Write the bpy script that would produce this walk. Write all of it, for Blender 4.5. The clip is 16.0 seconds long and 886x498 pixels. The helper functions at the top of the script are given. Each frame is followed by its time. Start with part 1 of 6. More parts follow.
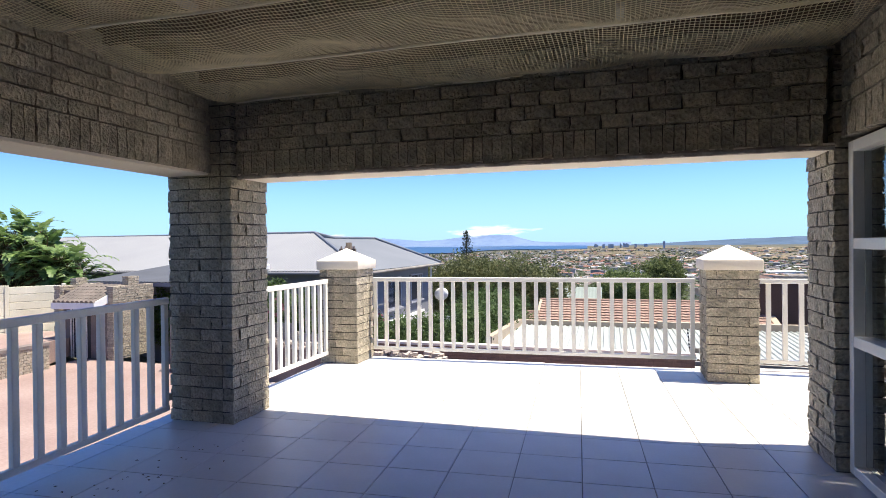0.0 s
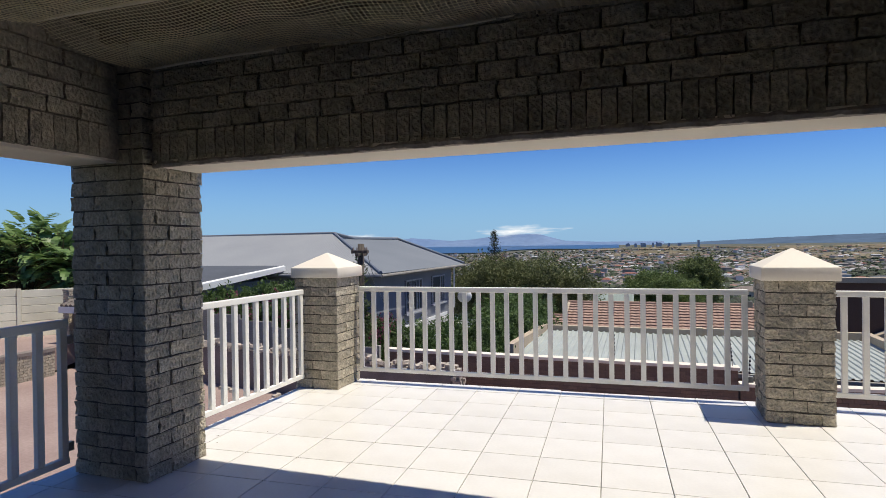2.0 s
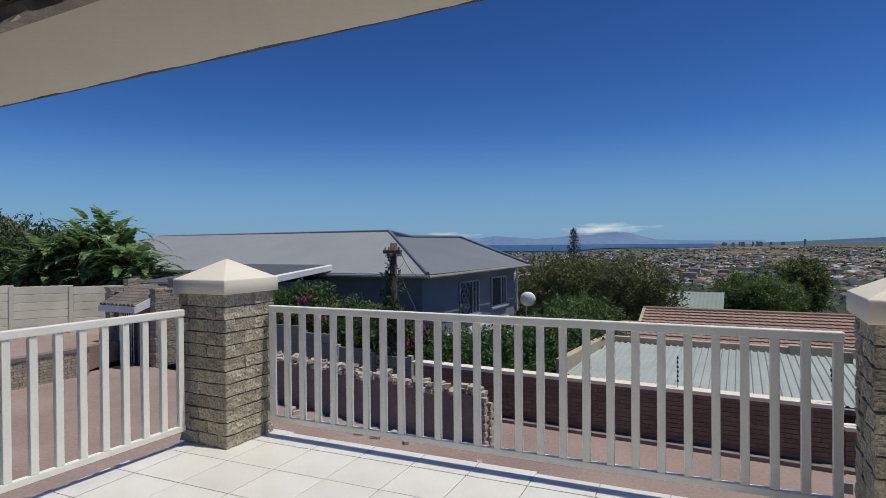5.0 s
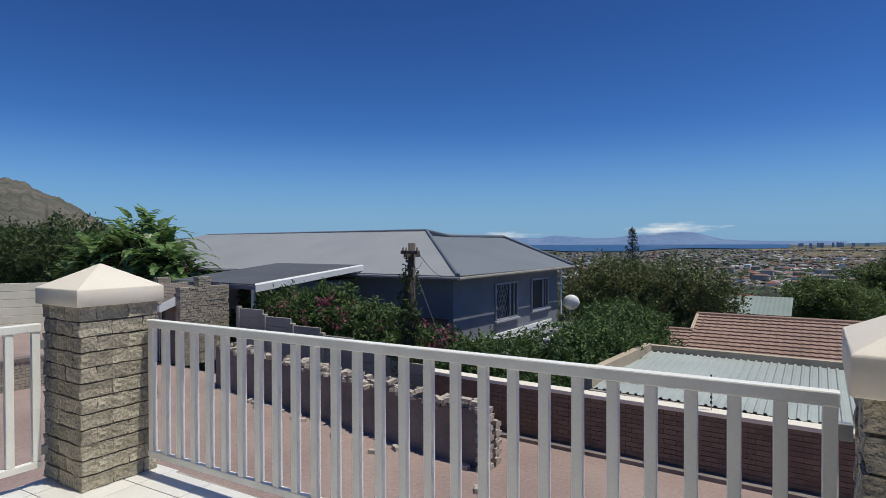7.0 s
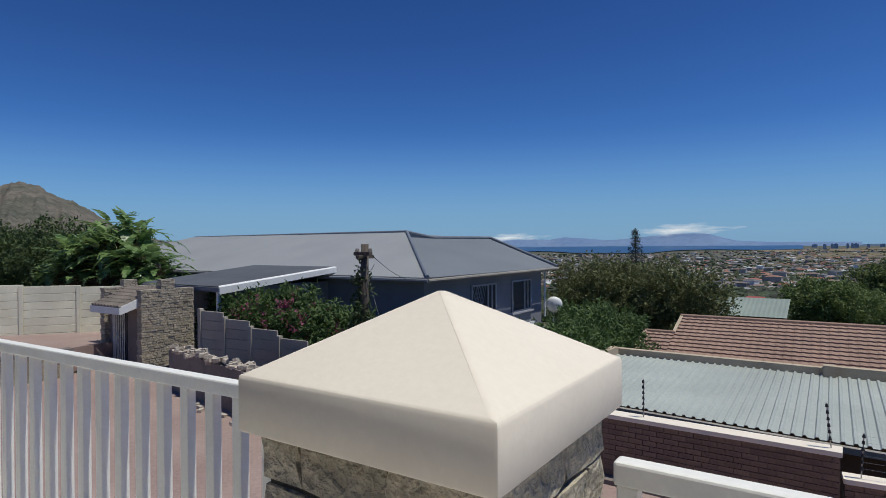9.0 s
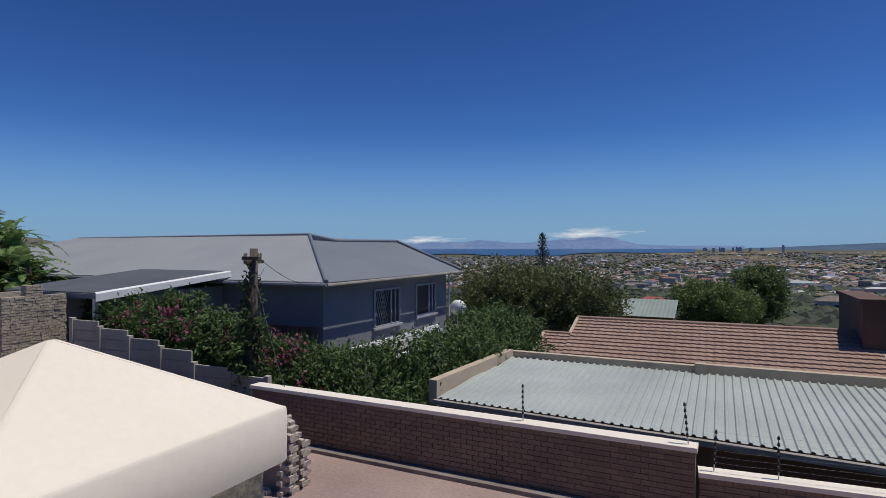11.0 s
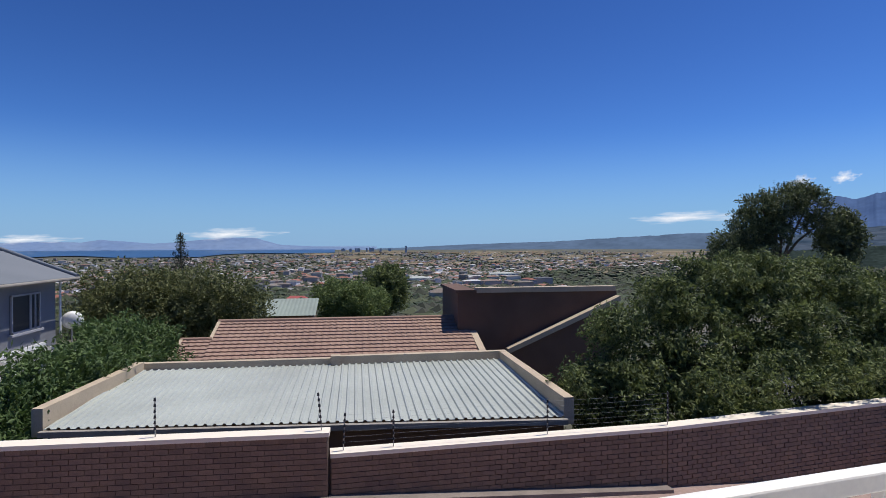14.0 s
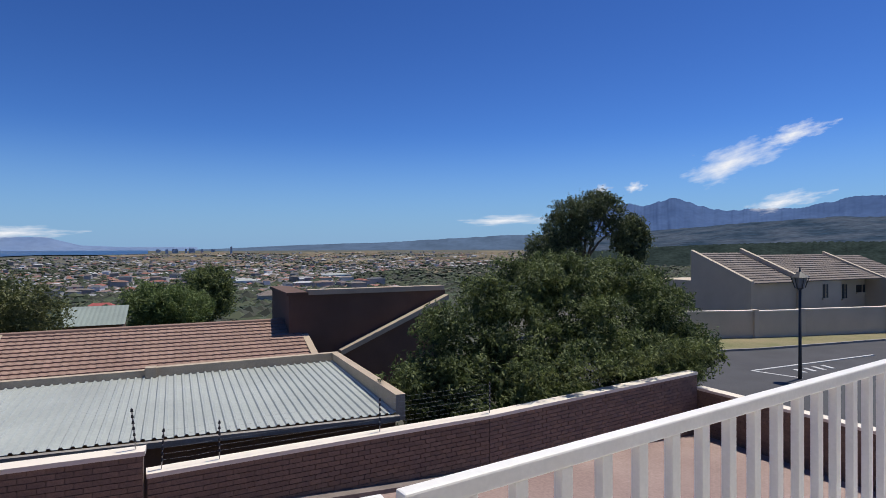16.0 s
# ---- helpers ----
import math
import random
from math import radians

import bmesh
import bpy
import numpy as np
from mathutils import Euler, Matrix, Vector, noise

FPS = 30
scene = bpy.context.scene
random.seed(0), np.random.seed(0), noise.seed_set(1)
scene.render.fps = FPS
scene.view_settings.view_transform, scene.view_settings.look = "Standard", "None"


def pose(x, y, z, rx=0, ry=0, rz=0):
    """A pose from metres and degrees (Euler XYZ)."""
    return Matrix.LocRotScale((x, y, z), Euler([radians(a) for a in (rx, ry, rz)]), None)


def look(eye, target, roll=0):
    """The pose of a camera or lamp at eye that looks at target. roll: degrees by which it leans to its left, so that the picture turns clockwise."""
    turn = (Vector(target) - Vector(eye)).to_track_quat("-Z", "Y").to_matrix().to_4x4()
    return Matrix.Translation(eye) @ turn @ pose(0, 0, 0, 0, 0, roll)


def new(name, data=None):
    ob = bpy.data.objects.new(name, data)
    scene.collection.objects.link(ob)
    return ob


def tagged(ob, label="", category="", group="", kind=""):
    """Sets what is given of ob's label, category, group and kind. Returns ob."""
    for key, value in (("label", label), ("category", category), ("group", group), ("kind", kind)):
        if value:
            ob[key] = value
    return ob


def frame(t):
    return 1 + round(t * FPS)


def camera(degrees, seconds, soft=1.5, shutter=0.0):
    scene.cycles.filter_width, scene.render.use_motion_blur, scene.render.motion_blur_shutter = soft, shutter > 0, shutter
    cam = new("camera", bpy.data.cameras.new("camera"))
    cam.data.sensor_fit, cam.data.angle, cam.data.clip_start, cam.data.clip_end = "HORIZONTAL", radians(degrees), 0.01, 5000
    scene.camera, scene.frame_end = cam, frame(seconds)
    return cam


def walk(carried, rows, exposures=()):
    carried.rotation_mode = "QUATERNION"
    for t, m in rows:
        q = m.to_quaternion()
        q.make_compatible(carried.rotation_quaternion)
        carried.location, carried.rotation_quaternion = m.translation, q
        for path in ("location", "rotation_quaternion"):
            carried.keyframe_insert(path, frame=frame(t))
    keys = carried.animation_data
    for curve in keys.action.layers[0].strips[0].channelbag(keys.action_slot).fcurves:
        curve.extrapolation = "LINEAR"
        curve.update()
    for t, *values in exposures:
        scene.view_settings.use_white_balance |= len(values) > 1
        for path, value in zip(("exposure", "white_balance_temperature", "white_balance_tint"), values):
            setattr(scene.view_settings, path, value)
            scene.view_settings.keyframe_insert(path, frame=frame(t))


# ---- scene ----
cam = camera(74.8, 16.0, soft=0.8)
ROWS = [
    (0, 0.350, -0.251, 1.508, 16.00, -0.40, -0.60),
    (0.5, 0.370, 0.025, 1.518, 15.99, -0.37, -0.50),
    (1, 0.360, 0.327, 1.532, 16.38, -0.39, -0.50),
    (1.5, 0.361, 0.641, 1.542, 17.37, -0.39, -0.60),
    (2, 0.369, 1.005, 1.546, 18.91, -0.39, -0.80),
    (2.5, 0.412, 1.359, 1.554, 19.40, -0.48, -0.40),
    (3, 0.505, 1.735, 1.558, 20.79, -0.51, -0.40),
    (3.5, 0.609, 2.141, 1.556, 22.24, -0.50, -0.40),
    (4, 0.702, 2.540, 1.559, 23.64, -0.52, -0.50),
    (6.5, 1.061, 4.358, 1.627, 32.04, -0.54, -0.20),
    (7, 1.253, 4.671, 1.611, 32.92, -0.56, -0.20),
    (7.5, 1.509, 5.002, 1.595, 33.25, -0.52, -0.25),
    (8, 1.794, 5.337, 1.570, 33.79, -0.43, -0.35),
    (8.5, 2.076, 5.587, 1.566, 34.02, -0.37, -0.40),
    (11, 2.706, 6.160, 1.643, 25.57, -0.17, -0.10),
    (11.5, 2.742, 6.120, 1.652, 19.97, -0.17, -0.10),
    (12, 2.781, 6.083, 1.666, 13.51, -0.18, -0.10),
    (12.5, 2.804, 6.031, 1.679, 6.83, -0.19, -0.20),
    (13, 2.814, 5.966, 1.684, 1.09, -0.18, -0.10),
    (13.5, 2.837, 5.916, 1.687, -3.81, -0.19, -0.10),
    (14, 2.846, 5.866, 1.688, -8.51, -0.19, -0.20),
    (14.5, 2.830, 5.818, 1.687, -13.56, -0.17, -0.10),
    (15, 2.828, 5.792, 1.687, -18.05, -0.16, -0.10),
    (15.5, 2.825, 5.763, 1.696, -21.65, -0.17, -0.20),
    (16, 2.802, 5.713, 1.711, -24.93, -0.17, -0.20),
]
EXPOSURES = [(0, 1.34, 7000, 9), (1.0, 1.06, 7000, 9), (2.0, 0.42, 6800, 7), (3.0, 0.08, 6500, 4), (4.0, -0.15, 6500, 4), (6.5, 0.06, 6450, 4), (8.5, -0.02, 6400, 4),
             (11.0, -0.08, 6500, 9), (12.0, 0.1, 6500, 10), (13.0, 0.28, 6500, 10), (14.0, 0.28, 6500, 10), (16.0, 0.2, 6500, 10)]
walk(cam, [(t, look((x, y, z), (x - math.sin(radians(yaw)), y + math.cos(radians(yaw)), z + math.tan(radians(pitch))), roll)) for t, x, y, z, yaw, pitch, roll in ROWS], EXPOSURES)

# ---- light ----
SUN_WAY = Vector((0.345, 0.06, 1.0)).normalized()
world = bpy.data.worlds.new("sky")
scene.world = world
world.use_nodes = True
wn = world.node_tree.nodes
sky = wn.new("ShaderNodeTexSky")
sky.sky_type, sky.sun_disc = "NISHITA", False
sky.sun_elevation = math.asin(SUN_WAY.z)
sky.sun_rotation = math.atan2(SUN_WAY.x, SUN_WAY.y)
sky.altitude, sky.air_density, sky.dust_density, sky.ozone_density = 200, 0.9, 0.3, 2.5
# clear dry air: a deep blue zenith and a pale blue horizon
scale, gam, tint = wn.new("ShaderNodeVectorMath"), wn.new("ShaderNodeGamma"), wn.new("ShaderNodeVectorMath")
scale.operation, tint.operation = "SCALE", "MULTIPLY"
scale.inputs["Scale"].default_value = 0.085
gam.inputs[1].default_value = 1.5
tint.inputs[1].default_value = (6.9, 10.3, 15.2)
wl = world.node_tree.links.new
wl(sky.outputs[0], scale.inputs[0])
wl(scale.outputs[0], gam.inputs[0])
wl(gam.outputs[0], tint.inputs[0])
# pale haze over the plain, thinning out with height
way, parts3, band, haze = wn.new("ShaderNodeTexCoord"), wn.new("ShaderNodeSeparateXYZ"), wn.new("ShaderNodeMapRange"), wn.new("ShaderNodeMix")
wl(way.outputs["Generated"], parts3.inputs[0])
wl(parts3.outputs["Z"], band.inputs[0])
band.interpolation_type = "SMOOTHSTEP"
for k, v in ((1, -0.02), (2, 0.20), (3, 0.85), (4, 0.0)):
    band.inputs[k].default_value = v
haze.data_type = "RGBA"
wl(band.outputs[0], haze.inputs[0])
wl(tint.outputs[0], haze.inputs[6])
haze.inputs[7].default_value = (2.05, 3.6, 5.85, 1.0)
wl(haze.outputs[2], wn["Background"].inputs[0])
wn["Background"].inputs[1].default_value = 0.1
sun = new("sun", bpy.data.lights.new("sun", "SUN"))
sun.data.energy, sun.data.angle, sun.data.color = 3.6, radians(0.53), (1.0, 0.945, 0.85)
sun.matrix_world = look(SUN_WAY * 100, (0, 0, 0))


# ---- materials ----
def material(name, colour, rough=0.7, vary=0.15, scale=6.0, fine=60.0, bump=0.3, bump_dist=0.01, metal=0.0, second=None,
             patch=0.5, per_object=0.0, per_island=0.0, stretch=(1, 1, 1), spec=0.5):
    """A surface with two scales of colour change and fine relief."""
    m = bpy.data.materials.new(name)
    m.use_nodes = True
    nt = m.node_tree
    n, link = nt.nodes, nt.links.new
    bsdf = n["Principled BSDF"]
    bsdf.inputs["Roughness"].default_value = rough
    bsdf.inputs["Metallic"].default_value = metal
    bsdf.inputs["Specular IOR Level"].default_value = spec
    co = n.new("ShaderNodeTexCoord")
    mp = n.new("ShaderNodeMapping")
    mp.inputs["Scale"].default_value = stretch
    link(co.outputs["Object"], mp.inputs["Vector"])
    big = n.new("ShaderNodeTexNoise")
    big.inputs["Scale"].default_value, big.inputs["Detail"].default_value = scale, 4
    sm = n.new("ShaderNodeTexNoise")
    sm.inputs["Scale"].default_value, sm.inputs["Detail"].default_value = fine, 5
    link(mp.outputs[0], big.inputs["Vector"])
    link(mp.outputs[0], sm.inputs["Vector"])
    ramp = n.new("ShaderNodeMapRange")
    ramp.inputs[1].default_value, ramp.inputs[2].default_value = 0.5 - patch * 0.35, 0.5 + patch * 0.35
    link(big.outputs[0], ramp.inputs[0])
    mix = n.new("ShaderNodeMix")
    mix.data_type = "RGBA"
    second = second or tuple(c * (1 - 2 * vary) for c in colour)
    mix.inputs[6].default_value, mix.inputs[7].default_value = (*colour, 1), (*second, 1)
    link(ramp.outputs[0], mix.inputs[0])
    hsv = n.new("ShaderNodeHueSaturation")
    val = n.new("ShaderNodeMapRange")
    val.inputs[1].default_value, val.inputs[2].default_value = 0.25, 0.75
    val.inputs[3].default_value, val.inputs[4].default_value = 1 - vary, 1 + vary
    link(sm.outputs[0], val.inputs[0])
    out = val.outputs[0]
    for amount, kind, sock in ((per_object, "ShaderNodeObjectInfo", "Random"), (per_island, "ShaderNodeNewGeometry", "Random Per Island")):
        if amount:
            info = n.new(kind)
            mr = n.new("ShaderNodeMapRange")
            mr.inputs[3].default_value, mr.inputs[4].default_value = 1 - amount, 1 + amount
            link(info.outputs[sock], mr.inputs[0])
            mul = n.new("ShaderNodeMath")
            mul.operation = "MULTIPLY"
            link(out, mul.inputs[0])
            link(mr.outputs[0], mul.inputs[1])
            out = mul.outputs[0]
    link(mix.outputs[2], hsv.inputs["Color"])
    link(out, hsv.inputs["Value"])
    link(hsv.outputs[0], bsdf.inputs["Base Color"])
    if bump:
        bp = n.new("ShaderNodeBump")
        bp.inputs["Strength"].default_value, bp.inputs["Distance"].default_value = bump, bump_dist
        link(sm.outputs[0], bp.inputs["Height"])
        link(bp.outputs[0], bsdf.inputs["Normal"])
    return m


def palette(name, colours, rough=0.8):
    """Each loose piece of one mesh takes one of these colours."""
    m = bpy.data.materials.new(name)
    m.use_nodes = True
    n, link = m.node_tree.nodes, m.node_tree.links.new
    geo, ramp = n.new("ShaderNodeNewGeometry"), n.new("ShaderNodeValToRGB")
    ramp.color_ramp.interpolation = "CONSTANT"
    el = ramp.color_ramp.elements
    while len(el) < len(colours):
        el.new(0.5)
    for i, c in enumerate(colours):
        el[i].position, el[i].color = i / len(colours), (*c, 1)
    link(geo.outputs["Random Per Island"], ramp.inputs[0])
    link(ramp.outputs[0], n["Principled BSDF"].inputs["Base Color"])
    n["Principled BSDF"].inputs["Roughness"].default_value = rough
    return m


def leafy(name, dark, light, rough=0.65):
    m = bpy.data.materials.new(name)
    m.use_nodes = True
    n, link = m.node_tree.nodes, m.node_tree.links.new
    geo, ramp = n.new("ShaderNodeNewGeometry"), n.new("ShaderNodeValToRGB")
    ramp.color_ramp.elements[0].color, ramp.color_ramp.elements[1].color = (*dark, 1), (*light, 1)
    co, ns, ad = n.new("ShaderNodeTexCoord"), n.new("ShaderNodeTexNoise"), n.new("ShaderNodeMath")
    ns.inputs["Scale"].default_value, ns.inputs["Detail"].default_value = 0.9, 3
    link(co.outputs["Object"], ns.inputs["Vector"])
    mr = n.new("ShaderNodeMapRange")
    mr.inputs[1].default_value, mr.inputs[2].default_value, mr.inputs[3].default_value, mr.inputs[4].default_value = 0.3, 0.7, -0.35, 0.35
    link(ns.outputs[0], mr.inputs[0])
    ad.operation = "ADD"
    link(geo.outputs["Random Per Island"], ad.inputs[0])
    link(mr.outputs[0], ad.inputs[1])
    link(ad.outputs[0], ramp.inputs[0])
    b = n["Principled BSDF"]
    link(ramp.outputs[0], b.inputs["Base Color"])
    b.inputs["Roughness"].default_value = rough
    tr = n.new("ShaderNodeBsdfTranslucent")
    link(ramp.outputs[0], tr.inputs[0])
    mx = n.new("ShaderNodeMixShader")
    mx.inputs[0].default_value = 0.35
    link(b.outputs[0], mx.inputs[1])
    link(tr.outputs[0], mx.inputs[2])
    link(mx.outputs[0], n["Material Output"].inputs[0])
    return m


M_BRICK = material("split_brick", (0.53, 0.465, 0.36), 0.92, 0.30, 9, 46, 1.0, 0.035, second=(0.36, 0.325, 0.25), per_object=0.17)
M_BRICK_J = material("split_brick_joined", (0.50, 0.42, 0.32), 0.9, 0.28, 12, 85, 1.0, 0.02, second=(0.30, 0.27, 0.215), per_island=0.15)
M_MORTAR = material("dark_mortar", (0.155, 0.135, 0.11), 0.95, 0.2, 10, 90, 0.5, 0.006)
M_MORTAR2 = material("brown_mortar", (0.20, 0.145, 0.115), 0.95, 0.15, 6, 60, 0.4, 0.005)
M_TILE = material("glazed_floor_tile", (0.76, 0.735, 0.70), 0.32, 0.03, 2.2, 40, 0.04, 0.002, second=(0.69, 0.66, 0.62), per_object=0.03)
M_TILE_J = material("glazed_floor_tile_joined", (0.76, 0.735, 0.70), 0.32, 0.03, 2.2, 40, 0.04, 0.002, second=(0.69, 0.66, 0.62), per_island=0.03)
M_GROUT = material("tile_grout", (0.42, 0.40, 0.36), 0.9, 0.2, 5, 80, 0.2)
M_CREAM = material("cream_plaster", (0.79, 0.715, 0.61), 0.8, 0.025, 3, 60, 0.15, 0.003, second=(0.76, 0.685, 0.58))
M_WHITE = material("white_metal_paint", (0.86, 0.845, 0.80), 0.45, 0.04, 5, 60, 0.08, 0.002, second=(0.80, 0.78, 0.73))
M_PVC = material("white_frame", (0.78, 0.78, 0.77), 0.35, 0.03, 4, 50, 0.03, 0.002)
M_PLASTERW = material("pale_wall_plaster", (0.62, 0.56, 0.49), 0.85, 0.08, 1.5, 30, 0.3, 0.006)
M_STEEL = material("galvanised_steel", (0.45, 0.45, 0.44), 0.45, 0.1, 8, 60, 0.1, 0.002, metal=0.7)
M_NET = material("shade_net_cord", (0.82, 0.72, 0.50), 0.8, 0.1, 8, 60, 0)
M_STRAP = material("net_strap", (0.88, 0.80, 0.64), 0.7, 0.1, 8, 60, 0)
M_ROOFUNDER = material("brown_roof_underside", (0.26, 0.21, 0.14), 0.8, 0.2, 3, 30, 0.3)
M_SKYLIGHT = material("pale_roof_sheet", (0.62, 0.60, 0.55), 0.6, 0.1, 3, 30, 0.1)
M_TIMBER = material("dark_timber", (0.16, 0.11, 0.07), 0.75, 0.25, 3, 40, 0.4, stretch=(1, 8, 8))
M_PAVING = material("pink_brick_paving", (0.345, 0.255, 0.225), 0.9, 0.16, 0.5, 16, 0.4, 0.01, second=(0.27, 0.19, 0.17))
M_GROUND = material("dry_garden_ground", (0.12, 0.108, 0.076), 0.95, 0.3, 0.03, 0.8, 0.5, 0.2, second=(0.06, 0.07, 0.04))
M_WALLBRICK = material("red_brown_wall_brick", (0.235, 0.155, 0.112), 0.9, 0.2, 2.5, 60, 0.5, 0.006, second=(0.185, 0.125, 0.10), per_object=0.13)
M_WALLBRICK_J = material("red_brown_wall_brick_joined", (0.235, 0.155, 0.112), 0.9, 0.2, 2.5, 60, 0.5, 0.006, second=(0.185, 0.125, 0.10), per_island=0.13)
M_DARKPLASTER = material("grey_brown_plaster", (0.24, 0.20, 0.18), 0.9, 0.15, 2, 30, 0.4)
M_RUBBLE = material("broken_brick", (0.52, 0.45, 0.38), 0.95, 0.2, 9, 50, 0.7, 0.01, per_island=0.2)
M_CONCRETE = material("precast_concrete", (0.76, 0.73, 0.58), 0.9, 0.1, 1.2, 30, 0.3, 0.006, second=(0.66, 0.63, 0.49), per_object=0.06)
M_CONCRETE2 = material("grey_precast_concrete", (0.40, 0.365, 0.31), 0.9, 0.12, 1.2, 30, 0.3, 0.006, second=(0.32, 0.29, 0.245), per_object=0.06)
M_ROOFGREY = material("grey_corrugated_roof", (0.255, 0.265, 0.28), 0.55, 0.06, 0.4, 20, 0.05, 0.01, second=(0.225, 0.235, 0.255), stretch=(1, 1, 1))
# Darker, bluer copy of the roof grey; weaker reflection is painted in.
M_ROOFGREY_DIM = material("dimmed_grey_corrugated_roof", (0.17, 0.19, 0.22), 0.55, 0.06, 0.4, 20, 0.05, 0.01, second=(0.15, 0.17, 0.20))
M_SHEDROOF = material("faded_green_roof_sheet", (0.27, 0.32, 0.28), 0.6, 0.1, 0.4, 10, 0.05, second=(0.22, 0.26, 0.23))
M_ROOFDARK = material("dark_corrugated_roof", (0.085, 0.095, 0.115), 0.6, 0.12, 0.8, 20, 0.1)
M_HOUSEBLUE = material("grey_blue_wall_paint", (0.215, 0.222, 0.25), 0.85, 0.06, 1, 30, 0.2, 0.004)
M_FASCIA = material("white_fascia", (0.76, 0.76, 0.75), 0.5, 0.04, 2, 30, 0.05)
M_SHEET = material("pale_green_roof_sheet", (0.42, 0.45, 0.42), 0.55, 0.08, 0.45, 12, 0.06, 0.006, second=(0.35, 0.375, 0.35), per_island=0.0)
M_BEIGE = material("beige_parapet_plaster", (0.50, 0.41, 0.30), 0.85, 0.1, 1.4, 30, 0.3, 0.006, second=(0.42, 0.34, 0.25))
M_BEIGEHOUSE = material("beige_house_plaster", (0.57, 0.485, 0.37), 0.85, 0.06, 0.8, 20, 0.2, 0.006)
M_TILEROOF = material("terracotta_roof_tile", (0.33, 0.22, 0.17), 0.9, 0.10, 0.8, 12, 0.3, 0.01, second=(0.28, 0.185, 0.145), per_island=0.06)
M_TILEROOF2 = material("grey_brown_roof_tile", (0.215, 0.18, 0.155), 0.85, 0.15, 0.8, 12, 0.3, 0.01, per_island=0.1)
M_BROWNWALL = material("dark_brown_wall", (0.15, 0.09, 0.065), 0.9, 0.12, 0.8, 20, 0.2)
M_ASPHALT = material("asphalt", (0.075, 0.075, 0.08), 0.9, 0.12, 0.6, 40, 0.3)
M_ROADPAINT = material("road_paint", (0.6, 0.6, 0.58), 0.7, 0.1, 3, 40, 0.1)
M_GRASS = material("dry_grass", (0.27, 0.225, 0.125), 0.95, 0.25, 0.35, 14, 0.6, 0.05, second=(0.15, 0.16, 0.065))
M_BARK = material("rough_bark", (0.15, 0.115, 0.085), 0.95, 0.3, 5, 30, 0.9, 0.02, stretch=(1, 1, 0.3))
M_POLE = material("weathered_pole", (0.13, 0.105, 0.085), 0.9, 0.25, 3, 30, 0.5, stretch=(4, 4, 0.5))
# Flat black also stands in for unlit doorway and window openings.
M_BLACK = material("black_plastic_and_openings", (0.025, 0.025, 0.028), 0.5, 0.1, 5, 40, 0.05)
# White frames greyed and blued: the shade on them is in the colour.
M_WINFRAME = material("white_window_paint_dimmed", (0.42, 0.42, 0.46), 0.6, 0.08, 3, 40, 0.05)
M_LAMPPAINT = material("black_lamp_paint", (0.06, 0.06, 0.06), 0.5, 0.15, 4, 40, 0.1)
M_KERB = material("worn_kerb_concrete", (0.34, 0.31, 0.27), 0.9, 0.15, 1.0, 25, 0.3, 0.006)
M_LAMPGLASS = material("dusty_lamp_glass", (0.30, 0.30, 0.29), 0.3, 0.1, 8, 40, 0.05)
M_DULLGUTTER = material("weathered_gutter", (0.34, 0.31, 0.27), 0.7, 0.15, 2, 30, 0.1)
# Indoor shade is painted into this near-black wall colour.
M_ROOMSHADE = material("room_wall_painted_shade", (0.10, 0.10, 0.11), 0.9, 0.1, 2, 20, 0.05)
M_CURTAIN = material("white_curtain", (0.72, 0.72, 0.70), 0.9, 0.05, 4, 40, 0.2)
M_WATER = material("sea_water", (0.03, 0.085, 0.18), 0.35, 0.1, 0.002, 0.02, 0.0)
# Far mountain: aerial haze is painted into the blue base colour.
M_MTN = material("haze_blue_far_mountain", (0.17, 0.24, 0.37), 1.0, 0.10, 0.004, 0.02, 0.0, second=(0.14, 0.21, 0.35), spec=0)
# Range: the blue stands for haze, put into the base colour.
M_MTN_R = material("haze_blue_ridge_mountain", (0.085, 0.14, 0.27), 1.0, 0.10, 0.003, 0.02, 0.0, second=(0.06, 0.105, 0.215), spec=0)
# Foothill patches are tinted blue to imitate haze.
M_FOOTHILL = material("patchwork_foothill_in_haze", (0.075, 0.095, 0.125), 1.0, 0.35, 0.006, 0.03, 0.0, second=(0.028, 0.05, 0.078), spec=0)
# Tower walls are paled and blued; the haze is in the colour.
M_TOWER = material("haze_painted_tower_wall", (0.42, 0.48, 0.57), 1.0, 0.08, 0.05, 0.4, 0.0, spec=0)
M_WOODS = material("dark_woodland", (0.035, 0.05, 0.045), 1.0, 0.35, 0.02, 0.12, 0.0, second=(0.02, 0.03, 0.028), spec=0)
M_FIELD = material("dry_field", (0.22, 0.185, 0.135), 1.0, 0.15, 0.004, 0.03, 0.0, second=(0.14, 0.125, 0.09), spec=0, per_island=0.25)
# The hills carry their haze as a bluish base colour.
M_HILL = material("haze_blue_far_hill", (0.10, 0.15, 0.225), 1.0, 0.12, 0.004, 0.02, 0.0, spec=0)
# Scrub brown with tones lifted and contrast lowered to paint in haze.
M_MTN_L = material("scrub_mountain", (0.175, 0.155, 0.135), 1.0, 0.28, 0.010, 0.05, 0.6, 25, second=(0.095, 0.10, 0.085), spec=0)
M_WALLS = palette("town_walls", [(0.50, 0.46, 0.41), (0.36, 0.31, 0.26), (0.80, 0.79, 0.77), (0.62, 0.60, 0.56), (0.33, 0.28, 0.24), (0.40, 0.37, 0.34), (0.28, 0.26, 0.24), (0.42, 0.40, 0.37)])
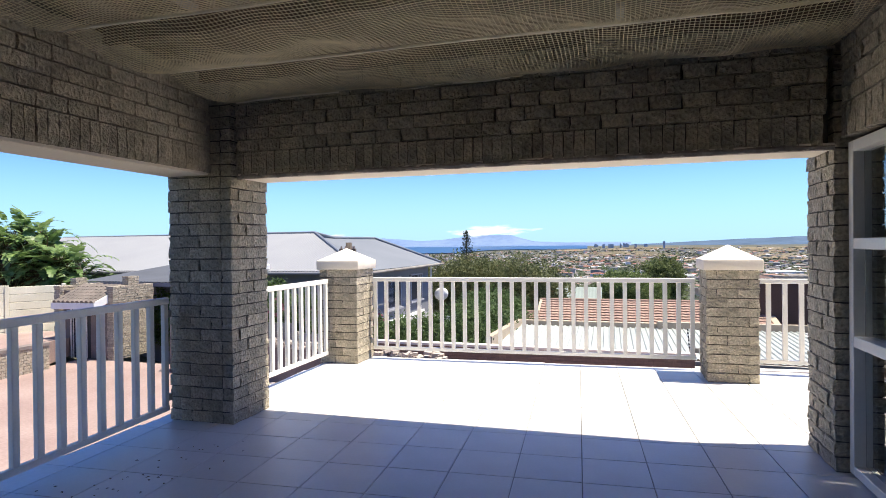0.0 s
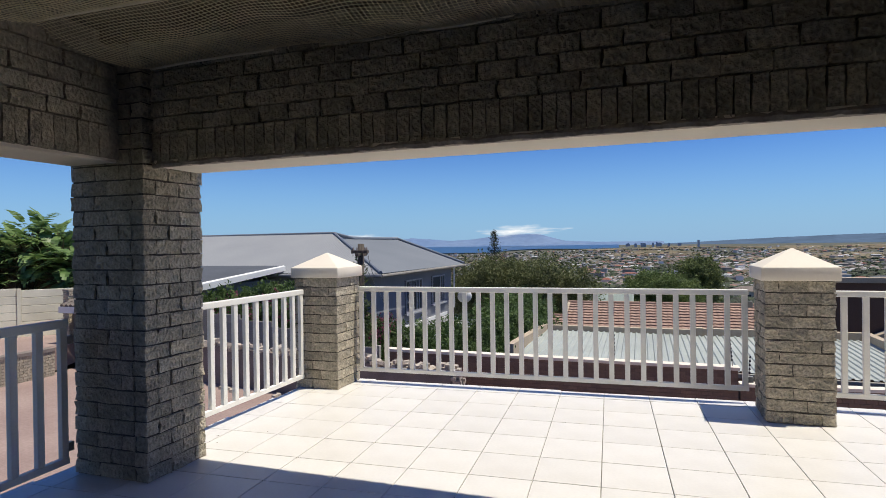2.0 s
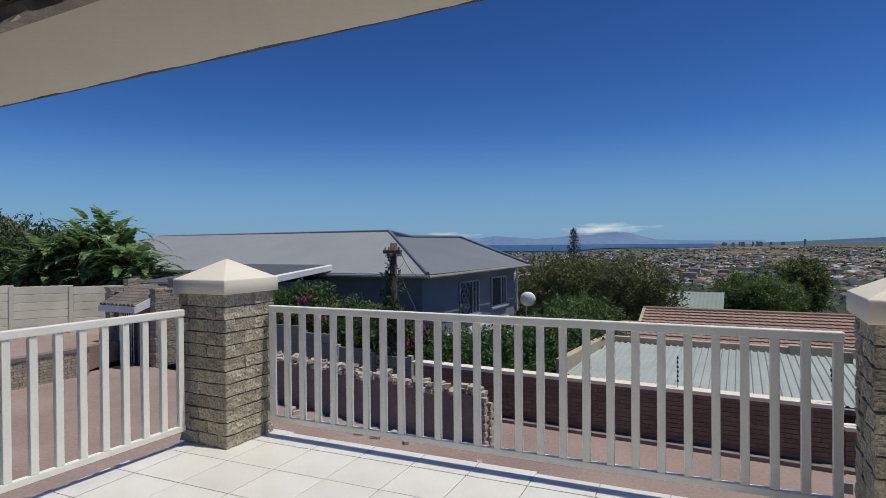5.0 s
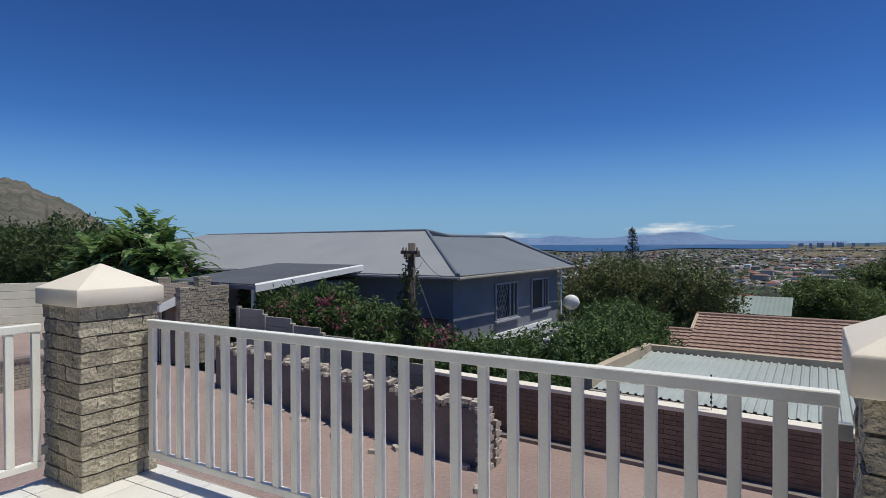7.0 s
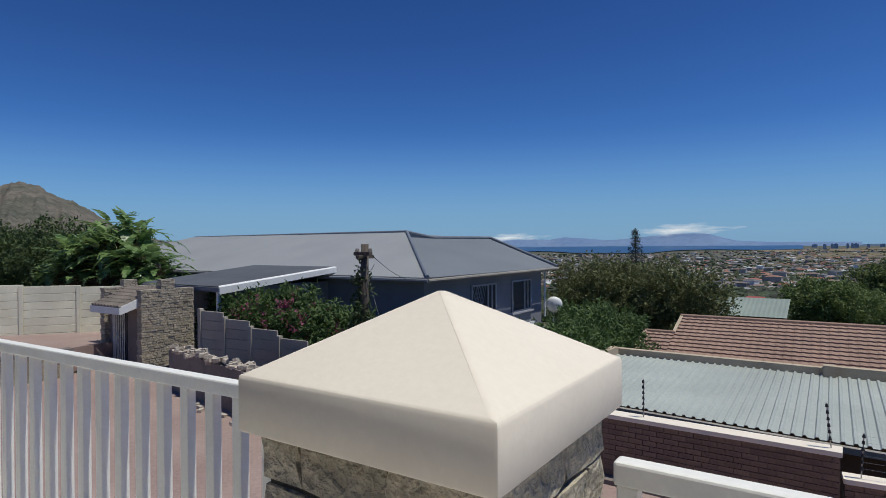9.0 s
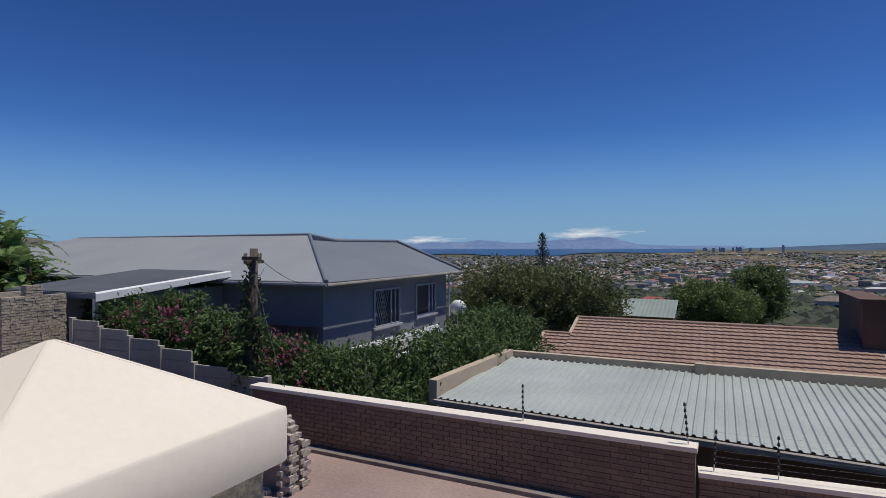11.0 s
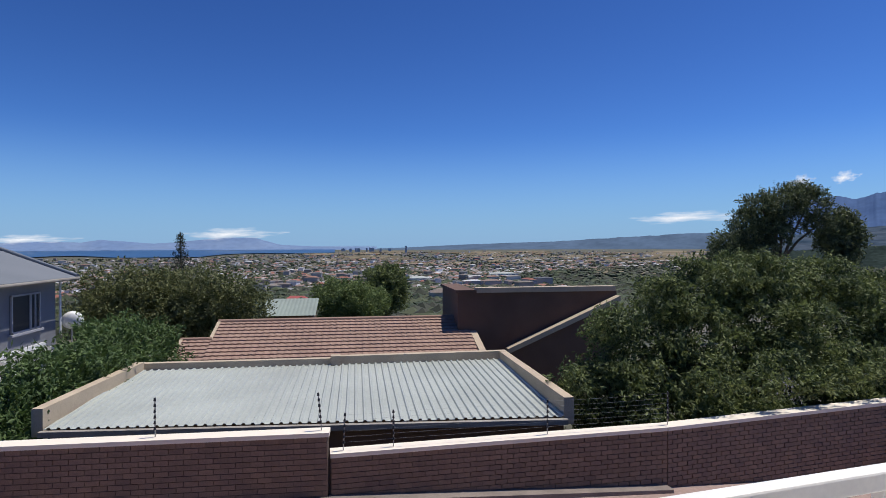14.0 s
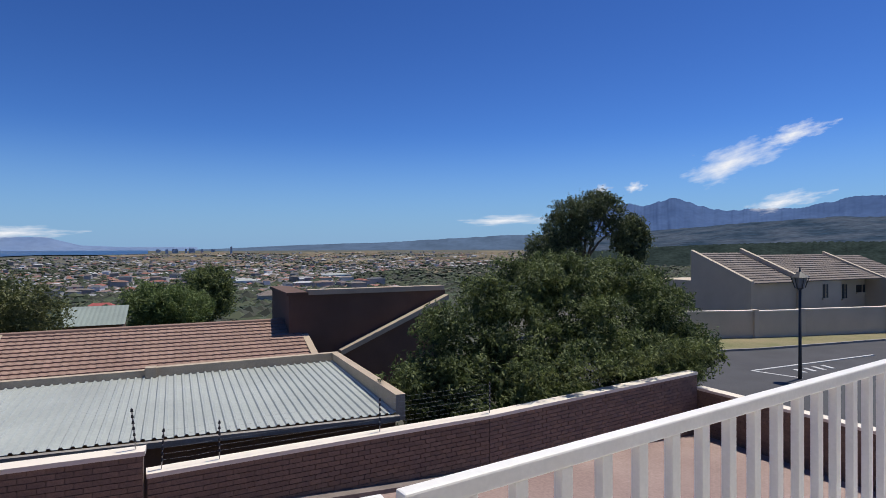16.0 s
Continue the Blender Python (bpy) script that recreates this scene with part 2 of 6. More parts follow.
M_ROOFS = palette("town_roofs", [(0.27, 0.105, 0.075), (0.27, 0.15, 0.11), (0.17, 0.14, 0.13), (0.5, 0.5, 0.5), (0.21, 0.15, 0.125), (0.13, 0.13, 0.14), (0.33, 0.33, 0.34), (0.17, 0.145, 0.125), (0.10, 0.105, 0.115), (0.22, 0.19, 0.17)])
M_BUSH = palette("town_trees", [(0.025, 0.042, 0.02), (0.04, 0.06, 0.026), (0.035, 0.042, 0.026), (0.055, 0.07, 0.032), (0.03, 0.035, 0.022)])
L_ACACIA = leafy("acacia_leaf", (0.085, 0.105, 0.035), (0.22, 0.235, 0.10))
L_ROUND = leafy("bright_tree_leaf", (0.085, 0.135, 0.04), (0.21, 0.27, 0.09))
L_WATTLE = leafy("wattle_leaf", (0.034, 0.060, 0.020), (0.21, 0.255, 0.088))
L_HEDGE = leafy("hedge_leaf", (0.04, 0.08, 0.02), (0.13, 0.20, 0.06))
L_FLOWER = leafy("bougainvillea_bract", (0.20, 0.04, 0.075), (0.31, 0.11, 0.15))
L_PALM = leafy("palm_frond", (0.06, 0.12, 0.03), (0.25, 0.36, 0.13), 0.38)
L_GUM = leafy("gum_leaf", (0.04, 0.062, 0.03), (0.16, 0.19, 0.085))
L_PINE = leafy("pine_needles", (0.02, 0.03, 0.02), (0.045, 0.06, 0.035))
L_IVY = leafy("ivy_leaf", (0.035, 0.06, 0.02), (0.09, 0.12, 0.04))
L_WOOD = leafy("woodland_leaf", (0.035, 0.065, 0.02), (0.11, 0.15, 0.05))
L_DRY = leafy("dead_leaf", (0.06, 0.04, 0.02), (0.16, 0.11, 0.05))

M_GLASS = bpy.data.materials.new("window_glass")
M_GLASS.use_nodes = True
gb = M_GLASS.node_tree.nodes["Principled BSDF"]
gb.inputs["Base Color"].default_value = (0.9, 0.95, 0.95, 1)
gb.inputs["Transmission Weight"].default_value, gb.inputs["Roughness"].default_value, gb.inputs["IOR"].default_value = 1.0, 0.02, 1.45


# roof sheets over the porch let some daylight through
rn = M_ROOFUNDER.node_tree.nodes
rl = M_ROOFUNDER.node_tree.links.new
rt, rm = rn.new("ShaderNodeBsdfTranslucent"), rn.new("ShaderNodeMixShader")
rt.inputs[0].default_value = (0.40, 0.33, 0.20, 1)
rm.inputs[0].default_value = 0.10
rl(rn["Principled BSDF"].outputs[0], rm.inputs[1])
rl(rt.outputs[0], rm.inputs[2])
rl(rm.outputs[0], rn["Material Output"].inputs[0])


# ---- builders ----
def mesh_of(bm, mat, name="mesh", smooth=False):
    me = bpy.data.meshes.new(name)
    bmesh.ops.recalc_face_normals(bm, faces=bm.faces)
    bm.to_mesh(me)
    bm.free()
    for m in (mat if isinstance(mat, (list, tuple)) else [mat]):
        me.materials.append(m)
    if smooth:
        me.polygons.foreach_set("use_smooth", [True] * len(me.polygons))
    return me


def part(name, bm, mat, parent=None, label="", smooth=False):
    ob = new(name, bm if isinstance(bm, bpy.types.Mesh) else mesh_of(bm, mat, name, smooth))
    if parent:
        ob.parent = parent
        ob.matrix_parent_inverse = Matrix.Translation(parent.location).inverted() if parent.type == "EMPTY" else Matrix.Identity(4)
    return tagged(ob, label)


def thing(name, label, category, at=(0, 0, 0), group="", kind=""):
    ob = new(name)
    ob.location = at
    ob.empty_display_size = 0.1
    return tagged(ob, label, category, group, kind)


def box(bm, x0, x1, y0, y1, z0, z1, m=None, bevel=0.0):
    ret = bmesh.ops.create_cube(bm, size=1)
    vs = ret["verts"]
    bmesh.ops.scale(bm, vec=(abs(x1 - x0), abs(y1 - y0), abs(z1 - z0)), verts=vs)
    bmesh.ops.translate(bm, vec=((x0 + x1) / 2, (y0 + y1) / 2, (z0 + z1) / 2), verts=vs)
    if bevel:
        es = list({e for v in vs for e in v.link_edges})
        r = bmesh.ops.bevel(bm, geom=es, offset=bevel, segments=2, affect="EDGES", profile=0.5)
        vs = list({v for f in r["faces"] for v in f.verts} | {v for v in vs if v.is_valid})
    if m:
        bmesh.ops.transform(bm, matrix=m, verts=[v for v in vs if v.is_valid])
    return vs


def boxed(*a, **k):
    bm = bmesh.new()
    box(bm, *a, **k)
    return bm


def tube(bm, pts, radii, sides=8):
    """A tapered tube along points."""
    rings = []
    for i, p in enumerate(pts):
        p = Vector(p)
        a = Vector(pts[max(i - 1, 0)])
        b = Vector(pts[min(i + 1, len(pts) - 1)])
        d = (b - a).normalized()
        u = d.cross(Vector((0.3, 0.9, 0.2))).normalized()
        w = d.cross(u)
        r = radii[i] if isinstance(radii, (list, tuple)) else radii
        rings.append([bm.verts.new(p + (u * math.cos(2 * math.pi * k / sides) + w * math.sin(2 * math.pi * k / sides)) * r) for k in range(sides)])
    for q, s in zip(rings, rings[1:]):
        for k in range(sides):
            bm.faces.new((q[k], q[(k + 1) % sides], s[(k + 1) % sides], s[k]))
    bm.faces.new(rings[0][::-1])
    bm.faces.new(rings[-1])
    return bm


def tubed(pts, radii, sides=8):
    return tube(bmesh.new(), pts, radii, sides)


def prism(corners, z0, z1):
    """A slab over a polygon; z0, z1 numbers, or lists with a height for each corner."""
    bm = bmesh.new()
    n = len(corners)
    lo = z0 if isinstance(z0, (list, tuple)) else [z0] * n
    hi = z1 if isinstance(z1, (list, tuple)) else [z1] * n
    a = [bm.verts.new((c[0], c[1], z)) for c, z in zip(corners, lo)]
    b = [bm.verts.new((c[0], c[1], z)) for c, z in zip(corners, hi)]
    bm.faces.new(a[::-1])
    bm.faces.new(b)
    for i in range(n):
        bm.faces.new((a[i], a[(i + 1) % n], b[(i + 1) % n], b[i]))
    return bm


def along(p, q, width, z0, z1, extra=0.0):
    """A straight wall from p to q in plan."""
    d = (Vector(q) - Vector(p)).normalized()
    s = Vector((-d.y, d.x)) * width / 2
    p, q = Vector(p) - d * extra, Vector(q) + d * extra
    return prism([p - s, q - s, q + s, p + s], z0, z1)


def quick(name, verts, faces, mats, slots=None):
    me = bpy.data.meshes.new(name)
    me.from_pydata(verts.tolist() if hasattr(verts, "tolist") else verts, [], faces.tolist() if hasattr(faces, "tolist") else faces)
    for m in (mats if isinstance(mats, (list, tuple)) else [mats]):
        me.materials.append(m)
    if slots is not None:
        me.polygons.foreach_set("material_index", slots)
    me.update()
    return me


RNG = np.random.default_rng(7)


# rough-faced bricks, a few shapes shared by all
def rough_brick(lx, ly, lz, jitter, mat, name, seg=(3, 1, 2)):
    bm = bmesh.new()
    bmesh.ops.create_cube(bm, size=1)
    for axis, cuts in enumerate(seg):
        if cuts > 1:
            es = [e for e in bm.edges if abs((e.verts[0].co - e.verts[1].co)[axis]) > 1e-4 and abs(sum(abs((e.verts[0].co - e.verts[1].co)[k]) for k in range(3) if k != axis)) < 1e-4]
            bmesh.ops.subdivide_edges(bm, edges=es, cuts=cuts - 1, use_grid_fill=True)
    for v in bm.verts:
        v.co = Vector((v.co.x * lx, v.co.y * ly, v.co.z * lz))
        v.co += Vector((random.uniform(-1, 1), random.uniform(-1, 1), random.uniform(-0.6, 0.6))) * jitter
    return mesh_of(bm, mat, name)


COURSE = 0.1005
BRICKS = [rough_brick(0.205, 0.100, 0.090, 0.0065, M_BRICK, "brick") for _ in range(7)]
HALVES = [rough_brick(0.098, 0.100, 0.090, 0.006, M_BRICK, "half_brick", (2, 1, 2)) for _ in range(4)]
SOLDIERS = [rough_brick(0.066, 0.09, 0.205, 0.004, M_BRICK, "soldier_brick", (1, 1, 3)) for _ in range(5)]


def lay(mesh, x, y, z, rz, parent, name="brick"):
    ob = new(name, mesh)
    ob.parent = parent
    m = pose(x, y, z, random.uniform(-0.6, 0.6), random.uniform(-0.6, 0.6), rz + random.choice((0, 180)))
    ob.matrix_parent_inverse = Matrix.Translation(parent.location).inverted()
    ob.matrix_basis = m
    return ob


def brick_pillar(name, label, cx, cy, courses, parent, sx=0.54, sy=0.54):
    """A pillar of rough bricks, laid as a pinwheel round a mortar core."""
    core = part("mortar_core", boxed(cx - sx / 2 + 0.012, cx + sx / 2 - 0.012, cy - sy / 2 + 0.012, cy + sy / 2 - 0.012, 0, courses * COURSE), M_MORTAR, parent)
    b = 0.106
    for c in range(courses):
        z = (c + 0.5) * COURSE
        for side in range(4):
            a, w = (sx, sy) if side % 2 == 0 else (sy, sx)
            pieces = (0.217, 0.217, 0.108) if a > 0.6 else (0.217, 0.217)
            run = a - b
            k = run / sum(pieces)
            u = -a / 2 if c % 2 == 0 else -a / 2 + b
            for p in pieces:
                mid = u + p * k / 2
                off = -w / 2 + b / 2 - random.uniform(-0.003, 0.004)
                x, y = [(mid, off), (-off, mid), (-mid, -off), (off, -mid)][side]
                lay(random.choice(BRICKS if p > 0.15 else HALVES), cx + x, cy + y, z, 90 * side, parent)
                u += p * k
    return core


# ---- terrace and porch ----
PILLARS = [(-3.0, 6.79), (1.615, 6.80)]

FLOOR_W = -3.24
slab = tagged(part("floor", prism([(-3.52, -1.9), (9.5, -1.9), (9.5, 8.36), (3.2, 7.25), (1.9, 7.25), (FLOOR_W, 7.08), (FLOOR_W, 4.5), (-3.52, 4.5)], -0.30, -0.012), M_GROUT), "terrace floor slab with grey grout under tiles", "floor", kind="structure")
tagged(part("wall_below", prism([(9.4, -1.8), (9.4, 8.2), (3.2, 7.1), (1.9, 7.1), (-3.16, 6.95), (-3.16, 4.42), (-3.44, 4.42), (-3.44, -1.8)], -2.7, -0.302), M_BRICK_J), "brick wall that carries the terrace", "wall", kind="structure")

# column and beams of the porch
column = thing("column", "rough-faced grey-tan brick porch column", "column", (-3.04, 4.24, 0), kind="structure")
brick_pillar("column", "", -3.04, 4.235, 29, column, 0.64, 0.54)
pier = thing("column_east", "rough-faced brick pier beside the window", "column", (2.0, 4.34, 0), kind="structure")
brick_pillar("pier", "", 2.02, 4.33, 29, pier, 0.54, 0.53)


def brick_beam(name, label, x0, x1, y0, y1, face, z0=2.1, rows=6):
    """A beam faced with a soldier course under stretcher courses on one side."""
    beam = thing(name, label, "beam", ((x0 + x1) / 2, (y0 + y1) / 2, z0), kind="structure")
    part("mortar_core", boxed(x0 + 0.03, x1 - 0.03, y0 + 0.03, y1 - 0.03, z0 + 0.012, z0 + 0.22 + rows * COURSE + 0.1), M_MORTAR, beam)
    horiz = face in "sn"
    a0, a1 = (x0, x1) if horiz else (y0, y1)
    at = {"s": y0 + 0.035, "n": y1 - 0.035, "e": x1 - 0.035, "w": x0 + 0.035}[face]
    turn = 0 if horiz else 90
    u = a0
    while u + 0.07 < a1:
        m = u + 0.037
        off = at + random.uniform(-0.004, 0.004)
        lay(random.choice(SOLDIERS), m if horiz else off, off if horiz else m, z0 + 0.113, turn, beam, "soldier_brick")
        u += 0.0745
    for c in range(rows):
        u = a0 - (0.108 if c % 2 else 0.0)
        while u < a1 - 0.05:
            m = u + 0.108
            if a0 + 0.09 < m < a1 - 0.065:
                off = at + random.uniform(-0.004, 0.004)
                lay(random.choice(BRICKS), m if horiz else off, off if horiz else m, z0 + 0.22 + (c + 0.5) * COURSE, turn, beam)
            elif m <= a0 + 0.09:
                lay(random.choice(HALVES), a0 + 0.05 if horiz else at, at if horiz else a0 + 0.05, z0 + 0.22 + (c + 0.5) * COURSE, turn, beam, "half_brick")
            else:
                lay(random.choice(HALVES), min(u + 0.053, a1 - 0.05) if horiz else at, at if horiz else min(u + 0.053, a1 - 0.05), z0 + 0.22 + (c + 0.5) * COURSE, turn, beam, "half_brick")
            u += 0.2155
        last = m + (0.108 if a0 + 0.09 < m < a1 - 0.065 else 0.0)
        if a1 - 0.5 < last < a1 - 0.055:
            e = a1 - 0.05
            lay(random.choice(HALVES), e if horiz else at - 0.004, at - 0.004 if horiz else e, z0 + 0.22 + (c + 0.5) * COURSE, turn, beam, "half_brick")
    return beam


beam_n = brick_beam("beam_north", "brick beam with a soldier course over the opening", -2.715, 1.745, 4.06, 4.54, "s")
beam_w = brick_beam("beam_west", "brick beam with a soldier course over the side railing", -3.36, -2.925, -1.7, 3.96, "e", 2.135)
beam_e = brick_beam("beam_east", "brick beam with a soldier course over the window", 1.80, 2.25, -1.7, 4.05, "w", 2.16, 6)


def ragged_soffit(x0, x1, y0, y1, z):
    """A painted soffit with uneven mortar edges."""
    bm = bmesh.new()
    n = max(int((x1 - x0) / 0.03), 2)
    rows = []
    for i in range(n + 1):
        x = x0 + (x1 - x0) * i / n
        e0 = y0 + 0.012 * noise.noise((x * 6, 1.3, 0)) + 0.008 * noise.noise((x * 23, 4, 0))
        e1 = y1 + 0.010 * noise.noise((x * 6, 7.3, 0)) + 0.006 * noise.noise((x * 21, 9, 0))
        d = 0.010 * noise.noise((x * 9, 3.3, 0)) + 0.008
        rows.append([bm.verts.new(p) for p in ((x, e0, z + 0.03), (x, e0, z - d), (x, e0 + 0.035, z - 0.006), (x, e1 - 0.02, z - 0.006), (x, e1, z + 0.004), (x, e1, z + 0.03))])
    for q, s in zip(rows, rows[1:]):
        for k in range(5):
            bm.faces.new((q[k], s[k], s[k + 1], q[k + 1]))
    return bm


part("soffit", ragged_soffit(-2.71, 1.74, 4.052, 4.49, 2.105), M_CREAM, beam_n, "cream painted soffit with ragged edges")


def mortar_lip(x0, x1, y, z):
    """A rough, uneven bead of mortar along the foot of the soldier course."""
    bm = bmesh.new()
    n = int((x1 - x0) / 0.022)
    prev = None
    for i in range(n + 1):
        x = x0 + (x1 - x0) * i / n
        h = 0.026 + 0.016 * noise.noise((x * 5, 2.2, 0)) + 0.014 * noise.noise((x * 19, 5.1, 0))
        d = 0.016 + 0.010 * noise.noise((x * 8, 8.2, 0)) + 0.008 * noise.noise((x * 27, 1.1, 0))
        low = 0.012 * noise.noise((x * 6, 3.3, 0)) + 0.008 * noise.noise((x * 31, 3.3, 0))
        cur = [bm.verts.new(c) for c in ((x, y + 0.03, z + h), (x, y - d * 0.6, z + h), (x, y - d, z + h * 0.45 + low * 0.5), (x, y - d * 0.4, z - 0.008 + low), (x, y + 0.03, z - 0.008))]
        if prev:
            for k in range(5):
                bm.faces.new((prev[k], cur[k], cur[(k + 1) % 5], prev[(k + 1) % 5]))
        prev = cur
    return bm


part("mortar_lip", mortar_lip(-2.71, 1.74, 4.055, 2.10), M_RUBBLE, beam_n, "rough bead of grey-brown mortar")
beam_n.rotation_euler.z = -0.012
beam_n.location.y -= 0.03
part("soffit", boxed(-3.35, -2.935, -1.7, 3.96, 2.125, 2.15), M_CREAM, beam_w, "cream painted soffit")

# house walls; unseen south and east ones are added to close the porch against light
tagged(part("wall_north", boxed(2.30, 9.5, 4.2, 4.5, 0, 3.0), M_BRICK_J), "brick house wall beside the terrace", "wall", kind="structure")
tagged(part("wall_south", boxed(-3.2, 2.3, -1.9, -1.72, 0, 3.0), M_BRICK_J), "unseen brick wall added behind the porch to bound light", "wall", kind="structure")
tagged(part("wall_east", boxed(1.9, 2.3, -1.7, 0.6, 0, 2.155), M_BRICK_J), "unseen brick wall added along the porch to bound light", "wall", kind="structure")

# window, with a room behind it painted near black for shade
win = thing("window_1", "white framed full-height window with three panes", "window", (1.9, 2.3, 0), kind="structure")


def frame_bar(y0, y1, z0, z1, d=0.03):
    return boxed(1.86 - d, 1.94, y0, y1, z0, z1, bevel=0.006)


part("window_frame", frame_bar(3.98, 4.05, 0.02, 2.14), M_PVC, win)
part("window_frame", frame_bar(0.62, 0.69, 0.02, 2.14), M_PVC, win)
part("window_frame", frame_bar(0.69, 3.98, 2.07, 2.14), M_PVC, win)
part("window_frame", frame_bar(0.69, 3.98, 0.02, 0.08), M_PVC, win)
for zz in (0.87, 1.49):
    part("transom", frame_bar(0.69, 3.98, zz - 0.035, zz + 0.035), M_PVC, win)
for yy in (1.8, 2.9):
    part("mullion", frame_bar(yy - 0.03, yy + 0.03, 0.08, 2.07, 0.02), M_PVC, win)
for z0, z1 in ((0.08, 0.835), (0.905, 1.455), (1.525, 2.07)):
    for y0, y1 in ((0.69, 1.77), (1.83, 2.87), (2.93, 3.98)):
        pane = part("pane", boxed(1.895, 1.901, y0 + 0.001, y1 - 0.001, z0 + 0.001, z1 - 0.001), M_GLASS, win)
        pane.visible_shadow = False
room = tagged(part("wall_room", boxed(4.4, 4.5, -1.7, 4.2, 0, 2.9), M_ROOMSHADE), "room wall behind the window, its shade painted in", "wall", kind="structure")
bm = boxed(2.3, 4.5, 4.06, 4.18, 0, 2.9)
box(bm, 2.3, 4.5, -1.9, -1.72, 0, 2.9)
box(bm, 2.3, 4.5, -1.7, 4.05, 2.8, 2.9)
tagged(part("wall_room_sides", bm, M_ROOMSHADE), "room walls and ceiling, their shade painted in", "wall", kind="structure")


def curtain(y0, y1, x, z0, z1, label):
    bm = bmesh.new()
    n = 60
    cols = []
    for i in range(n + 1):
        y = y0 + (y1 - y0) * i / n
        xx = x + 0.025 * math.sin(i * 1.1) + 0.01 * math.sin(i * 2.7)
        cols.append((bm.verts.new((xx, y, z0)), bm.verts.new((xx, y, z1))))
    for a, b in zip(cols, cols[1:]):
        bm.faces.new((a[0], b[0], b[1], a[1]))
    ob = part("curtain", bm, M_CURTAIN, smooth=True)
    mod = ob.modifiers.new("thick", "SOLIDIFY")
    mod.thickness = 0.004
    return tagged(ob, label, "curtain")


curtain(3.3, 3.62, 2.12, 0.10, 2.05, "white curtain drawn aside behind the window")
tagged(part("paper_panel", boxed(2.03, 2.045, 3.35, 3.80, 0.12, 0.72, bevel=0.004), M_CURTAIN), "white panel leaning inside the window", "panel")

# roof over the porch
bm = bmesh.new()
n = 210
prev = None
for i in range(n + 1):
    x = -3.4 + 5.7 * i / n
    z = 3.02 + 0.016 * math.sin(i * 2 * math.pi / 6)
    cur = (bm.verts.new((x, -1.9, z)), bm.verts.new((x, 4.62, z)), bm.verts.new((x, 4.62, z + 0.02)), bm.verts.new((x, -1.9, z + 0.02)))
    if prev:
        for k in range(4):
            bm.faces.new((prev[k], cur[k], cur[(k + 1) % 4], prev[(k + 1) % 4]))
    prev = cur
tagged(part("ceiling", bm, M_ROOFUNDER, smooth=True), "brown corrugated sheet roof over the porch", "ceiling", kind="structure")
for y in (0.5, 1.7, 2.9, 3.85):
    tagged(part("rafter", boxed(-3.1, 1.9, y - 0.03, y + 0.03, 2.88, 3.0, bevel=0.004), M_TIMBER), "dark timber purlin under the roof sheets", "beam", "purlins under the roof", "structure")
for x, y in ((0.42, 3.35), (0.42, 2.75), (-1.9, 2.4)):
    tagged(part("roof_bracket", boxed(x - 0.025, x + 0.025, y - 0.14, y + 0.14, 2.845, 2.88, bevel=0.003), M_SKYLIGHT), "pale metal bracket under a purlin", "bracket", "brackets under the roof")


def net_z(x, y):
    bay = abs(math.sin((y - 0.66) * math.pi / 0.86))
    lump = 0.55 + 0.9 * noise.noise((x * 0.9, y * 0.8, 2.0)) + 0.5 * noise.noise((x * 2.3, y * 2.0, 5.0))
    return 2.775 - 0.10 * bay ** 0.7 * lump


def net_strip(bm_v, bm_f, pts, w):
    base = len(bm_v)
    for i, p in enumerate(pts):
        q = pts[min(i + 1, len(pts) - 1)]
        o = pts[max(i - 1, 0)]
        dx, dy = q[0] - o[0], q[1] - o[1]
        l = math.hypot(dx, dy) or 1
        sx, sy = -dy / l * w, dx / l * w
        bm_v.extend(((p[0] - sx, p[1] - sy, p[2]), (p[0] + sx, p[1] + sy, p[2]), (p[0], p[1], p[2] + w * 1.6)))
        if i:
            a, b = base + 3 * (i - 1), base + 3 * i
            bm_f.extend(((a, a + 1, b + 1, b), (a + 1, a + 2, b + 2, b + 1), (a + 2, a, b, b + 2)))


nv, nf = [], []
STEP = 0.026
for i in range(int(4.42 / STEP)):
    x = -2.68 + i * STEP
    net_strip(nv, nf, [(x + 0.03 * noise.noise((x * 2, y * 1.5, 0)), y, net_z(x, y)) for y in np.arange(0.2, 4.06, 0.06)], 0.0021)
for j in range(int(3.86 / STEP)):
    y = 0.2 + j * STEP
    net_strip(nv, nf, [(x, y + 0.03 * noise.noise((x * 1.5, y * 2, 3)), net_z(x, y)) for x in np.arange(-2.71, 1.78, 0.06)], 0.0021)
net = thing("shade_net", "sagging tan shade net strung under the porch roof", "net", (-0.4, 2.1, 2.8))
ob = part("netting", quick("netting", nv, nf, M_NET), None, net)
tagged(ob, kind="stuff")
for k, y in enumerate((0.66, 1.52, 2.38, 3.24, 4.03)):
    pts = [(x, y + 0.01 * math.sin(x * 3), net_z(x, y) - 0.006) for x in np.arange(-2.69, 1.79, 0.12)]
    part("strap", tubed(pts, 0.009, 6), M_STRAP, net, "pale cord that carries the net", True)


